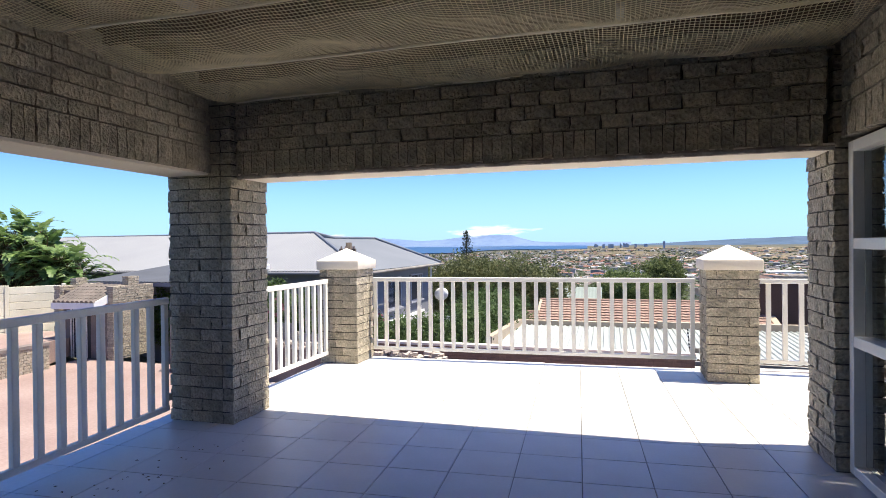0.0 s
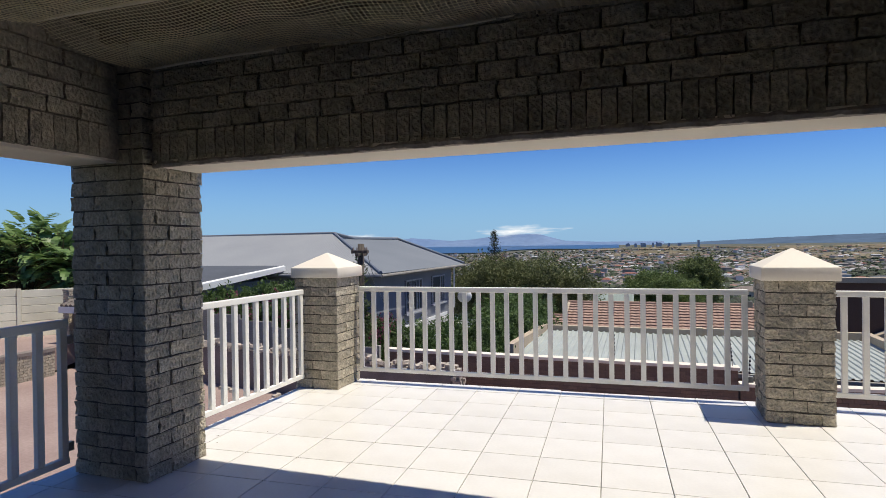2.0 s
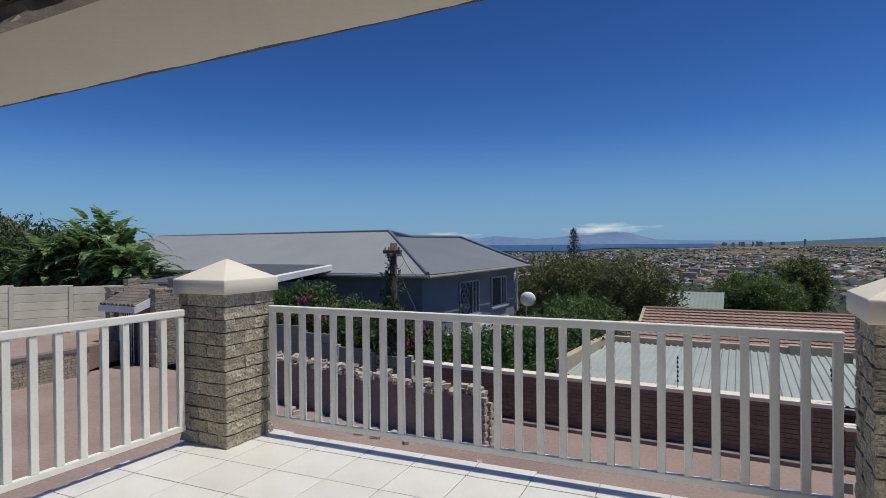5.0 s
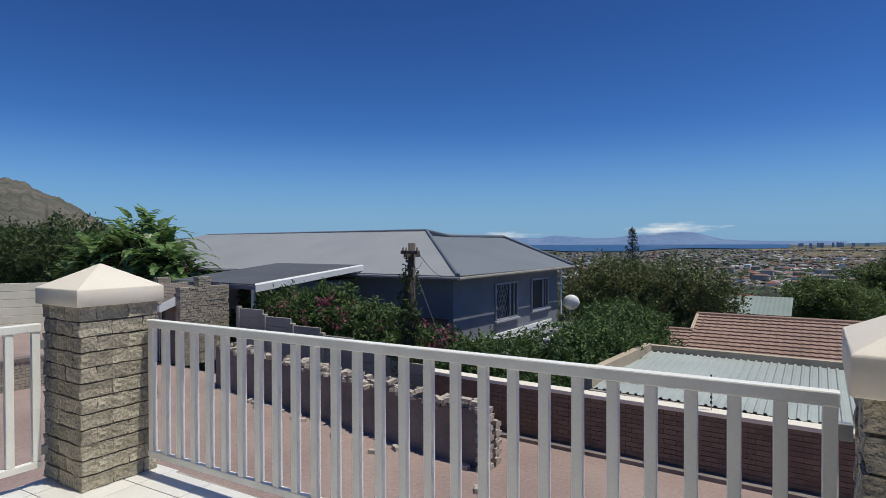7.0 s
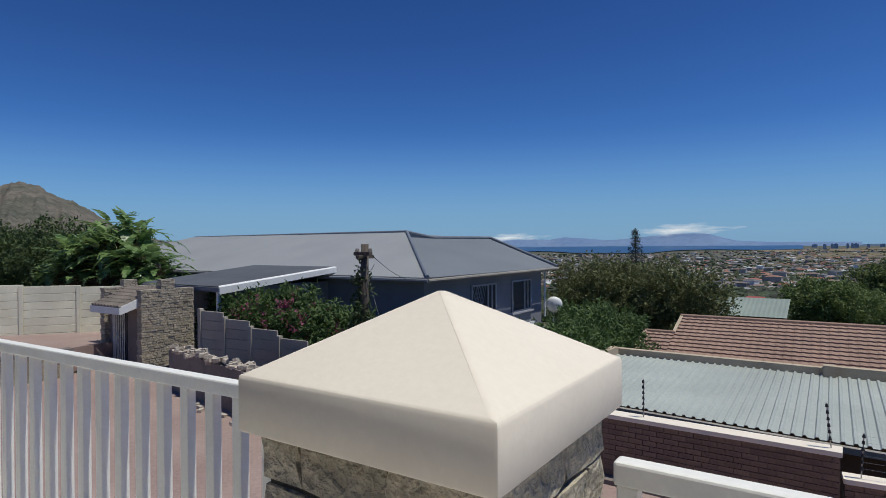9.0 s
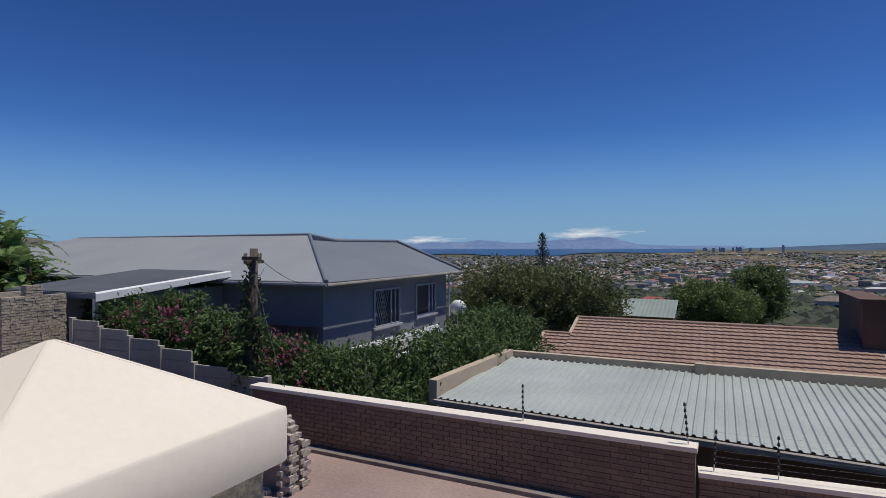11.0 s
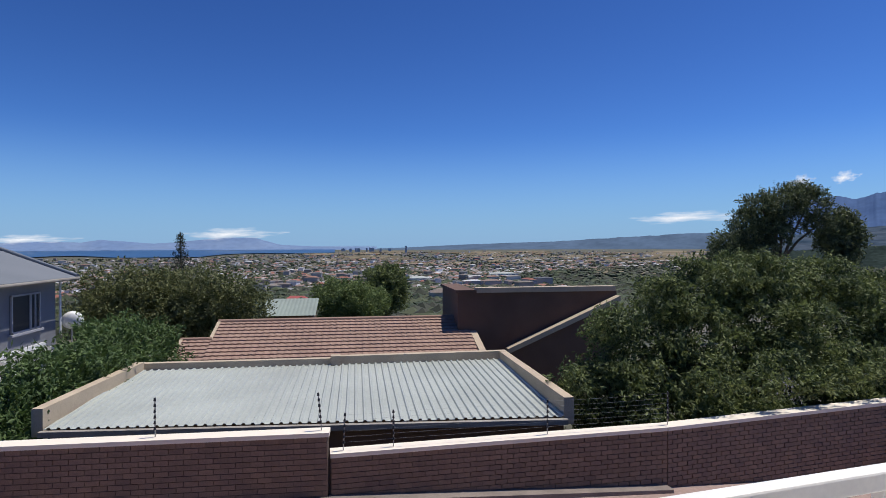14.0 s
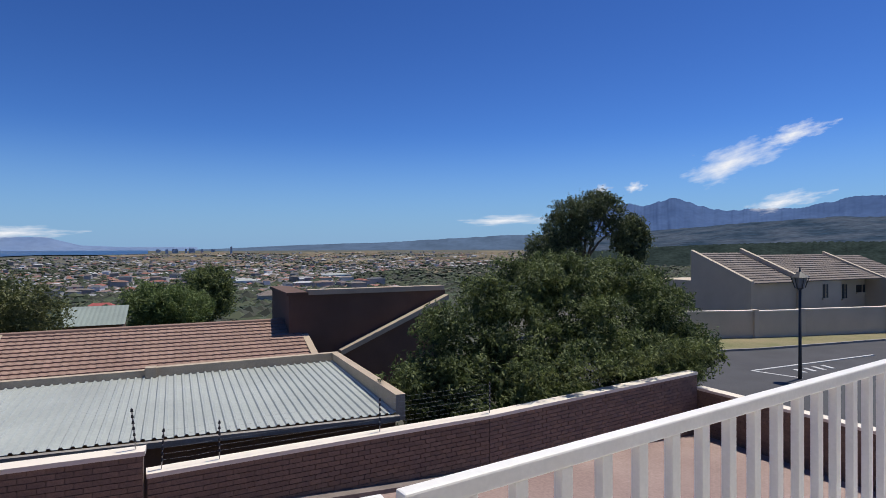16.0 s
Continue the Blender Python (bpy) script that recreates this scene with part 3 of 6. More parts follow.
# ---- railings and capped pillars ----
def capped_pillar(cx, cy, label):
    p = thing("capped_pillar", label, "pillar", (cx, cy, 0), "capped pillars on the terrace edge")
    brick_pillar("pillar", "", cx, cy, 12, p, 0.52, 0.52)
    bm = bmesh.new()
    h = 0.293
    rings = [(h - 0.006, 1.206), (h, 1.213), (h, 1.310), (h - 0.004, 1.318), (h - 0.011, 1.323)]
    vr = [[bm.verts.new((cx + sx * r, cy + sy * r, z)) for sx, sy in ((-1, -1), (1, -1), (1, 1), (-1, 1))] for r, z in rings]
    for a, b in zip(vr, vr[1:]):
        for k in range(4):
            bm.faces.new((a[k], a[(k + 1) % 4], b[(k + 1) % 4], b[k]))
    bm.faces.new(vr[0][::-1])
    top = [bm.verts.new((cx + sx * 0.010, cy + sy * 0.010, 1.476)) for sx, sy in ((-1, -1), (1, -1), (1, 1), (-1, 1))]
    for k in range(4):
        bm.faces.new((vr[-1][k], vr[-1][(k + 1) % 4], top[(k + 1) % 4], top[k]))
    bm.faces.new(top)
    es = [e for e in bm.edges if abs(e.verts[0].co.z - e.verts[1].co.z) > 0.05]
    bmesh.ops.bevel(bm, geom=es, offset=0.008, segments=2, affect="EDGES", profile=0.5)
    bmesh.ops.recalc_face_normals(bm, faces=bm.faces)
    cap = part("cap", bm, M_CREAM, p, "cream plaster pyramid cap", True)
    cap.data.set_sharp_from_angle(angle=radians(32))
    return p


capped_pillar(*PILLARS[0], "rough brick corner pillar with cream pyramid cap")
capped_pillar(*PILLARS[1], "rough brick pillar with cream pyramid cap between railings")


def railing(p, q, label, top=1.085, bottom=0.12, step=0.154):
    p, q = Vector(p), Vector(q)
    length = (q - p).length
    ang = math.degrees(math.atan2((q - p).y, (q - p).x))
    r = thing("railing", label, "railing", (p.x, p.y, bottom), "white terrace railings")
    m = pose(p.x, p.y, 0, 0, 0, ang)

    def bar(name, *a, bev=0.004):
        part(name, boxed(*a, m=m, bevel=bev), M_WHITE, r)
    bar("top_rail", 0, length, -0.026, 0.026, top - 0.055, top, bev=0.007)
    bar("bottom_rail", 0, length, -0.02, 0.02, bottom, bottom + 0.045)
    n = round(length / step)
    mesh = None
    for i in range(n + 1):
        u = 0.03 + (length - 0.06) * i / n
        if mesh is None:
            mesh = mesh_of(boxed(-0.0245, 0.0245, -0.019, 0.019, bottom + 0.045, top - 0.055, bevel=0.004), M_WHITE, "baluster")
        ob = new("baluster", mesh)
        ob.parent = r
        ob.matrix_parent_inverse = Matrix.Translation(r.location).inverted()
        ob.matrix_basis = m @ pose(u, 0, 0)
    for u in (-0.012, length + 0.012):
        for z in (top - 0.14, bottom + 0.11):
            part("mount", boxed(u - 0.025, u + 0.025, -0.018, 0.018, z - 0.03, z + 0.03, m=m, bevel=0.003), M_STEEL, r, "small galvanised wall bracket")
    return r


railing((-2.70, 6.97), (1.32, 7.14), "white painted metal railing along the terrace front")
railing((1.89, 7.10), (3.28, 7.095), "short white metal railing beside the capped pillar", step=0.1745)
railing((3.325, 7.106), (6.667, 7.615), "white painted metal railing along the terrace front", step=0.1845)
railing((-3.13, 4.56), (-3.13, 6.46), "short white metal railing along the terrace side")
railing((-3.01, 0.0), (-3.285, 3.85), "white metal railing between porch columns", step=0.1726)


# ---- ground, drive and near walls ----
def ground_z(x, y):
    r, az = math.hypot(x, y), math.degrees(math.atan2(x, y))
    down = np.interp(r, [0, 15, 24, 42, 60, 120, 250, 450, 1500, 2600, 4950], [-2.8, -3.1, -4.2, -6.0, -8.5, -17, -29, -40, -50, -31, -14])
    up = np.interp(r, [0, 16, 26, 60, 200, 900, 1700, 4950], [-2.7, -2.6, -2.2, -1.5, 2, 10, 10, -10])
    right = np.interp(r, [0, 10, 19, 30, 60, 150, 400, 1500, 2600, 4950], [-2.8, -3.1, -3.85, -3.95, -5, -12, -28, -45, -31, -14])
    w = np.interp(az, [-180, -150, -80, -52, -38, 25, 45, 120, 180], [1, 1, 1, 1, 0, 0, 0, 0, 1])
    wr = np.interp(az, [25, 42, 130, 170], [0, 1, 1, 0])
    z = down * (1 - w) + up * w
    return float(z * (1 - wr) + right * wr)


radii = [0, 4, 8, 12, 16, 20, 25, 30, 36, 42, 50, 60, 75, 95, 120, 160, 210, 280, 360, 450, 600, 800, 1100, 1500, 2000, 2600, 3300, 4100, 4950]
gv, gf = [], []
NA = 144
for r in radii:
    for k in range(NA):
        a = 2 * math.pi * k / NA
        x, y = r * math.sin(a), r * math.cos(a)
        gv.append((x, y, ground_z(x, y)))
for i in range(len(radii) - 1):
    for k in range(NA):
        gf.append((i * NA + k, (i + 1) * NA + k, (i + 1) * NA + (k + 1) % NA, i * NA + (k + 1) % NA))
ob = new("ground", quick("ground", gv, gf, M_GROUND))
tagged(ob, "dry grass and scrub ground falling to the plain", "ground", kind="structure")

DRIVE = [(-17.5, 15.8, -2.36), (-6.3, 15.6, -2.36), (2.4, 15.5, -2.38), (6.5, 15.85, -2.66), (9.0, 16.1, -2.80), (12.5, 16.65, -3.08), (15.9, 17.2, -3.36)]
bm = bmesh.new()
edge = [[bm.verts.new((x, yy, z - d)) for yy, d in ((6.0, 0.0), (y, 0.0), (y, 0.2), (6.0, 0.2))] for x, y, z in DRIVE]
for a, b in zip(edge, edge[1:]):
    for k in range(4):
        bm.faces.new((a[k], b[k], b[(k + 1) % 4], a[(k + 1) % 4]))
bm.faces.new(edge[0])
bm.faces.new(edge[-1][::-1])
bmesh.ops.recalc_face_normals(bm, faces=bm.faces)
tagged(part("pavement", bm, M_PAVING), "worn pink paving of the driveway", "driveway", kind="structure")
tagged(part("pavement_upper", prism([(-40, 6.0), (-17.4, 6.0), (-17.4, 14.4), (-19, 17.5), (-40, 17.2)], -2.3, [-1.5, -1.55, -1.55, -1.75, -1.6]), M_PAVING), "worn pink paving of the upper yard", "driveway", kind="structure")


def course_wall(name, label, p, q, z0, z1, thick, joined_mat, piece_mat, limit=0, height=0.086, brick_len=0.222, facing=1, tops=None):
    """A brick wall with laid bricks on its face; the nearest are parts, the rest one mesh."""
    w = thing(name, label, "wall", (p[0], p[1], z0), kind="structure")
    part("core", along(p, q, thick - 0.02, z0, z1), M_MORTAR2, w)
    d = Vector(q) - Vector(p)
    length = d.length
    ang = math.atan2(d.y, d.x)
    nx, ny = math.sin(ang) * facing, -math.cos(ang) * facing
    meshes = [rough_brick(brick_len - 0.012, 0.05, height - 0.012, 0.0012, piece_mat, "brick", (1, 1, 1)) for _ in range(3)]
    verts, faces, count = [], [], 0
    rows = int((z1 - z0) / height)
    for c in range(rows, 0, -1):
        z = z1 - (rows - c + 0.5) * height
        u = -(brick_len / 2 if c % 2 else 0)
        while u < length:
            a, b = max(u, 0), min(u + brick_len, length)
            u += brick_len
            if b - a < 0.04:
                continue
            m = (a + b) / 2
            x, y = p[0] + math.cos(ang) * m + nx * (thick / 2 - 0.02), p[1] + math.sin(ang) * m + ny * (thick / 2 - 0.02)
            if count < limit and b - a > brick_len * 0.9:
                lay(meshes[count % 3], x, y, z, math.degrees(ang), w).matrix_basis = pose(x, y, z, 0, random.uniform(-0.4, 0.4), math.degrees(ang))
                count += 1
            else:
                o = len(verts)
                hl, hd, hh = (b - a) / 2 - 0.006, 0.024 + random.uniform(-0.003, 0.003), height / 2 - 0.006
                for sx in (-1, 1):
                    for sy in (-1, 1):
                        for sz in (-1, 1):
                            lx, ly = sx * hl, sy * hd
                            verts.append((x + math.cos(ang) * lx - math.sin(ang) * ly, y + math.sin(ang) * lx + math.cos(ang) * ly, z + sz * hh))
                faces += [(o, o + 1, o + 3, o + 2), (o + 4, o + 6, o + 7, o + 5), (o, o + 4, o + 5, o + 1), (o + 2, o + 3, o + 7, o + 6), (o + 1, o + 5, o + 7, o + 3), (o, o + 2, o + 6, o + 4)]
    if verts:
        ob = part("brickwork", quick("brickwork", verts, faces, joined_mat), None, w)
        tagged(ob, kind="stuff")
    return w


bw = course_wall("wall_boundary", "brown brick boundary wall with cream coping", (-6.25, 15.62), (2.38, 15.42), -2.5, -1.34, 0.24, M_WALLBRICK_J, M_WALLBRICK, 200)
part("coping", along((-6.3, 15.62), (2.41, 15.42), 0.30, -1.338, -1.27), M_CREAM, bw, "cream plaster coping")
bw2 = course_wall("wall_boundary_low", "lower brown brick boundary wall with cream coping", (2.42, 15.52), (8.5, 15.95), -2.95, -1.72, 0.24, M_WALLBRICK_J, M_WALLBRICK, 100)
part("coping", along((2.41, 15.52), (8.5, 15.95), 0.30, -1.718, -1.65), M_CREAM, bw2, "cream plaster coping")
bw3 = course_wall("wall_boundary_low_east", "lower brown brick boundary wall under a tree", (8.5, 15.95), (15.5, 17.05), -3.6, -1.72, 0.24, M_WALLBRICK_J, M_WALLBRICK, 0)
part("coping", along((8.5, 15.95), (15.5, 17.05), 0.30, -1.718, -1.65), M_CREAM, bw3, "cream plaster coping")
bw4 = course_wall("wall_boundary_return", "short return of the brick boundary wall", (15.75, 17.1), (16.3, 8.0), -3.75, -2.17, 0.24, M_WALLBRICK_J, M_WALLBRICK, 0)
part("coping", along((15.75, 17.1), (16.3, 8.0), 0.30, -2.168, -2.1), M_CREAM, bw4, "cream plaster coping")
tagged(part("trim_gutter", along((-6.0, 15.38), (2.4, 15.18), 0.2, -2.38, -2.30), M_DARKPLASTER), "dark concrete strip at the wall foot", "trim", kind="structure")
tagged(part("trim_gutter_east", prism([(2.4, 15.15), (8.5, 15.58), (8.5, 15.82), (2.4, 15.39)], [-2.6, -3.0, -3.0, -2.6], [-2.32, -2.71, -2.71, -2.32]), M_DARKPLASTER), "dark concrete strip at the wall foot", "trim", kind="structure")


def fence_post(x, y, z, lean=0):
    f = thing("fence_post", "thin steel electric fence post with black insulators", "fence post", (x, y, z), "electric fence posts on the wall")
    m = pose(x, y, z, 0, lean, 0)
    part("rod", boxed(-0.008, 0.008, -0.008, 0.008, 0, 0.62, m=m), M_STEEL, f)
    for k in range(6):
        bm = bmesh.new()
        bmesh.ops.create_cone(bm, cap_ends=True, segments=8, radius1=0.022, radius2=0.014, depth=0.045, matrix=m @ pose(0, -0.015, 0.14 + 0.09 * k))
        part("insulator", bm, M_BLACK, f)
    return f


POSTS = [(-0.28, 15.5, -1.27, 0), (2.28, 15.43, -1.27, -5), (2.62, 15.53, -1.65, 3), (3.45, 15.59, -1.65, 0), (6.2, 15.79, -1.65, 0), (8.6, 15.97, -1.65, 0)]
for a in POSTS:
    fence_post(*a)
wires = thing("fence_wires", "thin electric fence wires along the wall", "wire", (2.6, 15.5, -1.0))
for k in range(6):
    for a, b in zip(POSTS[2:], POSTS[3:]):
        z = 0.14 + 0.09 * k
        part("wire", tubed([(a[0], a[1] - 0.02, a[2] + z), ((a[0] + b[0]) / 2, (a[1] + b[1]) / 2 - 0.02, a[2] + z - 0.01), (b[0], b[1] - 0.02, b[2] + z)], 0.0012, 4), M_STEEL, wires)

# half-demolished wall with loose bricks
ruin = thing("ruined_wall", "half-demolished plastered garden wall with broken bricks on top", "wall", (-3.7, 13.3, -2.36))
RP, RQ = Vector((-3.75, 13.66)), Vector((-12.9, 14.95))
rd = (RQ - RP).normalized()
bm = bmesh.new()
n = 40
prev = None
for i in range(n + 1):
    u = i / n
    c = RP + (RQ - RP) * u
    z = -1.42 + 0.10 * noise.noise((u * 14, 0, 0)) + 0.12 * u
    s = Vector((-rd.y, rd.x)) * 0.13
    cur = [bm.verts.new((c.x - s.x, c.y - s.y, -2.5)), bm.verts.new((c.x - s.x, c.y - s.y, z)), bm.verts.new((c.x + s.x, c.y + s.y, z + 0.03)), bm.verts.new((c.x + s.x, c.y + s.y, -2.5))]
    if prev:
        for k in range(4):
            bm.faces.new((prev[k], prev[(k + 1) % 4], cur[(k + 1) % 4], cur[k]))
    else:
        bm.faces.new(cur)
    prev = cur
bm.faces.new(prev[::-1])
part("body", bm, M_DARKPLASTER, ruin)
RB = [rough_brick(0.2, 0.1, 0.075, 0.006, M_RUBBLE, "loose_brick", (2, 1, 1)) for _ in range(5)]
for i in range(230):
    u = random.random() ** 1.25
    c = RP + (RQ - RP) * u + Vector((-rd.y, rd.x)) * random.uniform(-0.16, 0.16)
    z = -1.40 + 0.10 * noise.noise((u * 14, 0, 0)) + 0.12 * u + random.choice((0.02, 0.02, 0.08, 0.14))
    ob = lay(random.choice(RB), c.x, c.y, z, 0, ruin, "loose_brick")
    ob.matrix_basis = pose(c.x, c.y, z, random.uniform(-14, 14), random.uniform(-14, 14), random.uniform(0, 360))
for c in range(13):
    for k in range(4 if c < 9 else 3 if c < 11 else 2):
        x, y = RP.x + 0.05 + 0.07 * ((c + k) % 2) + random.uniform(0, 0.03), RP.y - 0.16 + 0.15 * k
        ob = lay(random.choice(RB), x, y, -2.32 + 0.083 * c, 0, ruin, "loose_brick")
        ob.matrix_basis = pose(x, y, -2.32 + 0.083 * c, 0, 0, 0 if c % 2 else 90)
for i in range(14):
    x, y = random.uniform(-11.5, -3.2), 0
    y = RP.y + (x - RP.x) * rd.y / rd.x - random.uniform(0.25, 0.9)
    ob = new("fallen_brick", random.choice(RB))
    ob.matrix_basis = pose(x, y, -2.325, 0, 0, random.uniform(0, 360))
    tagged(ob, "broken brick lying on the paving", "brick", "fallen bricks on the driveway")

# gate house
gate = thing("gate_house", "small stone-brick gate house with a tiled canopy", "gate house", (-15.3, 15.2, -2.36))
part("wall", boxed(-16.6, -14.5, 14.9, 16.5, -2.36, 0.02), M_DARKPLASTER, gate, "brown plastered side wall")
for k, (x0, x1, z1) in enumerate(((-14.5, -14.25, 0.2), (-16.85, -16.6, 0.16))):
    bm = bmesh.new()
    zz = -2.36
    while zz < z1 + 0.26:
        y, end = (14.75 - random.uniform(0, 0.04), 16.55) if zz < z1 else (15.4, 15.85)
        while y < end:
            l = random.uniform(0.14, 0.3)
            box(bm, x0 - random.uniform(0, 0.02), x1 + random.uniform(0, 0.025), y, min(y + l - 0.012, end + 0.03), zz, zz + 0.068)
            y += l
        zz += 0.08
    part("stone_pier", bm, M_BRICK_J, gate, "stacked rough stone pier")
bm = bmesh.new()
for r in range(6):
    for c in range(9):
        x0 = -16.28 + c * 0.2
        y0, z0 = 14.2 + r * 0.2, -0.36 + r * 0.085
        tube(bm, [(x0 + 0.1, y0 - 0.02, z0 + 0.02), (x0 + 0.1, y0 + 0.22, z0 + 0.10)], 0.098, 6)
part("canopy_tiles", bm, M_TILEROOF2, gate, "grey-brown roof tiles")
part("canopy_fascia", boxed(-16.32, -14.45, 14.15, 14.21, -0.55, -0.34), M_FASCIA, gate, "white fascia board")
part("canopy_fascia", prism([(-14.5, 14.21), (-14.45, 14.21), (-14.45, 14.78), (-14.5, 14.78)], [-0.55, -0.55, -0.36, -0.36], [-0.30, -0.30, -0.08, -0.08]), M_FASCIA, gate, "white fascia board")
sg = part("security_gate", boxed(-16.26, -16.22, 14.84, 14.88, -2.36, -0.5), M_WHITE, gate, "white barred security gate")
for k in range(6):
    part("bar", boxed(-16.14 + 0.12 * k, -16.125 + 0.12 * k, 14.84, 14.87, -2.36, -0.5), M_WHITE, sg)
# No opening is cut; a black sheet paints the doorway's shade.
part("doorway", boxed(-16.28, -15.4, 14.885, 14.898, -2.36, -0.45), M_BLACK, gate, "flat black sheet for the shaded doorway")
gate.location += Vector((-1.85, 1.05, 0))

# retaining wall in front of the upper yard
ret = course_wall("wall_retaining", "low rough brick retaining wall with dark coping", (-17.2, 6.0), (-17.2, 14.2), -2.5, -1.6, 0.3, M_BRICK_J, M_BRICK, 0, facing=1)
part("coping", along((-17.2, 6.0), (-17.2, 14.2), 0.36, -1.598, -1.5), M_DARKPLASTER, ret, "dark coping")


def precast_wall(name, label, p, tops, z0, mat, step=(1.5, 0)):
    """Panels in slotted posts; one top height for each bay."""
    w = thing(name, label, "wall", (p[0], p[1], z0), kind="structure")
    x, y = p
    ang = math.degrees(math.atan2(step[1], step[0]))
    L = math.hypot(*step)
    for i, top in enumerate(tops):
        m = pose(x, y, 0, 0, 0, ang)
        part("post", boxed(-0.07, 0.07, -0.07, 0.07, z0, top + 0.06, m=m, bevel=0.01), mat, w)
        z = top
        while z > z0 + 0.05:
            b = max(z - 0.3, z0)
            part("panel", boxed(0.07, L - 0.07, -0.025, 0.025, b + 0.008, z, m=m, bevel=0.012), mat, w)
            z = b
        x, y = x + step[0], y + step[1]
    part("post", boxed(-0.07, 0.07, -0.07, 0.07, z0, tops[-1] + 0.06, m=pose(x, y, 0, 0, 0, ang), bevel=0.01), mat, w)
    return w


precast_wall("wall_precast", "pale green-cream precast concrete panel wall", (-25.9, 10.3), [0.3, 0.25, 0.2, 0.13, 0.06], -1.9, M_CONCRETE, (1.0, 1.55))
precast_wall("wall_precast_stepped", "stepped grey precast concrete panel wall", (-14.6, 16.9), [-0.47, -0.66, -0.86, -1.06, -1.40, -1.55], -2.5, M_CONCRETE2, (1.22, 0.03))


# ---- plants ----
def leaf_cloud(blobs, count, size, rng, flat=0.35, aspect=1.7, shell=0.75, droop=0.0, twig=16):
    """Small folded leaves in twiggy clusters near the skins of lumpy blobs: vertices and faces."""
    b = np.array(blobs, float)
    vol = b[:, 3] * b[:, 4] + b[:, 4] * b[:, 5] + b[:, 3] * b[:, 5]
    nt = max(count // twig, 1)
    pick = rng.choice(len(b), nt, p=vol / vol.sum())
    d = rng.normal(size=(nt, 3))
    d /= np.linalg.norm(d, axis=1)[:, None]
    rad = shell + (1.06 - shell) * rng.random(nt) ** 0.6
    lump = 1 + 0.16 * np.sin(d[:, 0] * 5 + pick) * np.sin(d[:, 1] * 6 + pick * 2) + 0.12 * np.sin(d[:, 2] * 9 + pick * 3)
    c = b[pick, :3] + d * b[pick, 3:6] * (rad * lump)[:, None]
    way = d + 0.7 * rng.normal(size=(nt, 3))
    way[:, 2] -= droop
    way /= np.linalg.norm(way, axis=1)[:, None]
    own = np.repeat(np.arange(nt), twig)
    count = nt * twig
    step = (np.tile(np.arange(twig), nt) / twig - 0.5)[:, None]
    c = c[own] + way[own] * step * size * 6.0 + rng.normal(size=(count, 3)) * size * 0.75
    u = way[own] + 0.75 * rng.normal(size=(count, 3))
    u /= np.linalg.norm(u, axis=1)[:, None]
    w = np.cross(u, d[own] + 0.6 * rng.normal(size=(count, 3)))
    w /= np.linalg.norm(w, axis=1)[:, None] + 1e-9
    s = size * (0.6 + 0.8 * rng.random(count))[:, None]
    nrm = np.cross(u, w)
    v = np.empty((count, 4, 3))
    v[:, 0] = c - u * s * aspect * 0.5
    v[:, 1] = c + w * s * flat + nrm * s * 0.1
    v[:, 2] = c + u * s * aspect * 0.5
    v[:, 3] = c - w * s * flat + nrm * s * 0.1
    idx = np.arange(count * 4).reshape(-1, 4)
    return v.reshape(-1, 3), idx


def blobs_in(centre, size, n, rng, lo=0.28, hi=0.5):
    out = []
    for _ in range(n):
        d = rng.normal(size=3)
        d /= np.linalg.norm(d)
        r = rng.random() ** 0.4 * 0.72
        k = rng.uniform(lo, hi)
        out.append((centre[0] + d[0] * size[0] * r, centre[1] + d[1] * size[1] * r, centre[2] + d[2] * size[2] * r, size[0] * k, size[1] * k, size[2] * k * 1.05))
    return out


def tree(name, label, base, centre, size, nblobs, leaves, leaf, mat, seed, trunk=0.18, flat=0.35, droop=0.0, group="", blobs=None, shell=0.7):
    rng = np.random.default_rng(seed)
    t = thing(name, label, "tree" if "hedge" not in name and "bush" not in name else "bush", base, group)
    bl = blobs or blobs_in(centre, size, nblobs, rng)
    top = Vector(centre)
    b0 = Vector(base)
    mid = b0.lerp(top, 0.45) + Vector((rng.normal() * 0.1, rng.normal() * 0.1, 0))
    part("trunk", tubed([b0 - Vector((0, 0, 0.2)), b0.lerp(mid, 0.5), mid, top], [trunk * 1.25, trunk, trunk * 0.75, trunk * 0.35], 9), M_BARK, t, smooth=True)
    for k in range(min(len(bl), 9)):
        e = Vector(bl[k][:3])
        s = mid.lerp(top, 0.1 * (k % 6))
        part("limb", tubed([s, s.lerp(e, 0.5) + Vector((0, 0, 0.1 * size[2])), e], [trunk * 0.45, trunk * 0.3, trunk * 0.12], 6), M_BARK, t, smooth=True)
    v, f = leaf_cloud(bl, leaves, leaf, rng, flat=flat, droop=droop, shell=shell)
    ob = part("crown", quick("crown", v, f, mat), None, t)
    tagged(ob, kind="stuff")
    return t


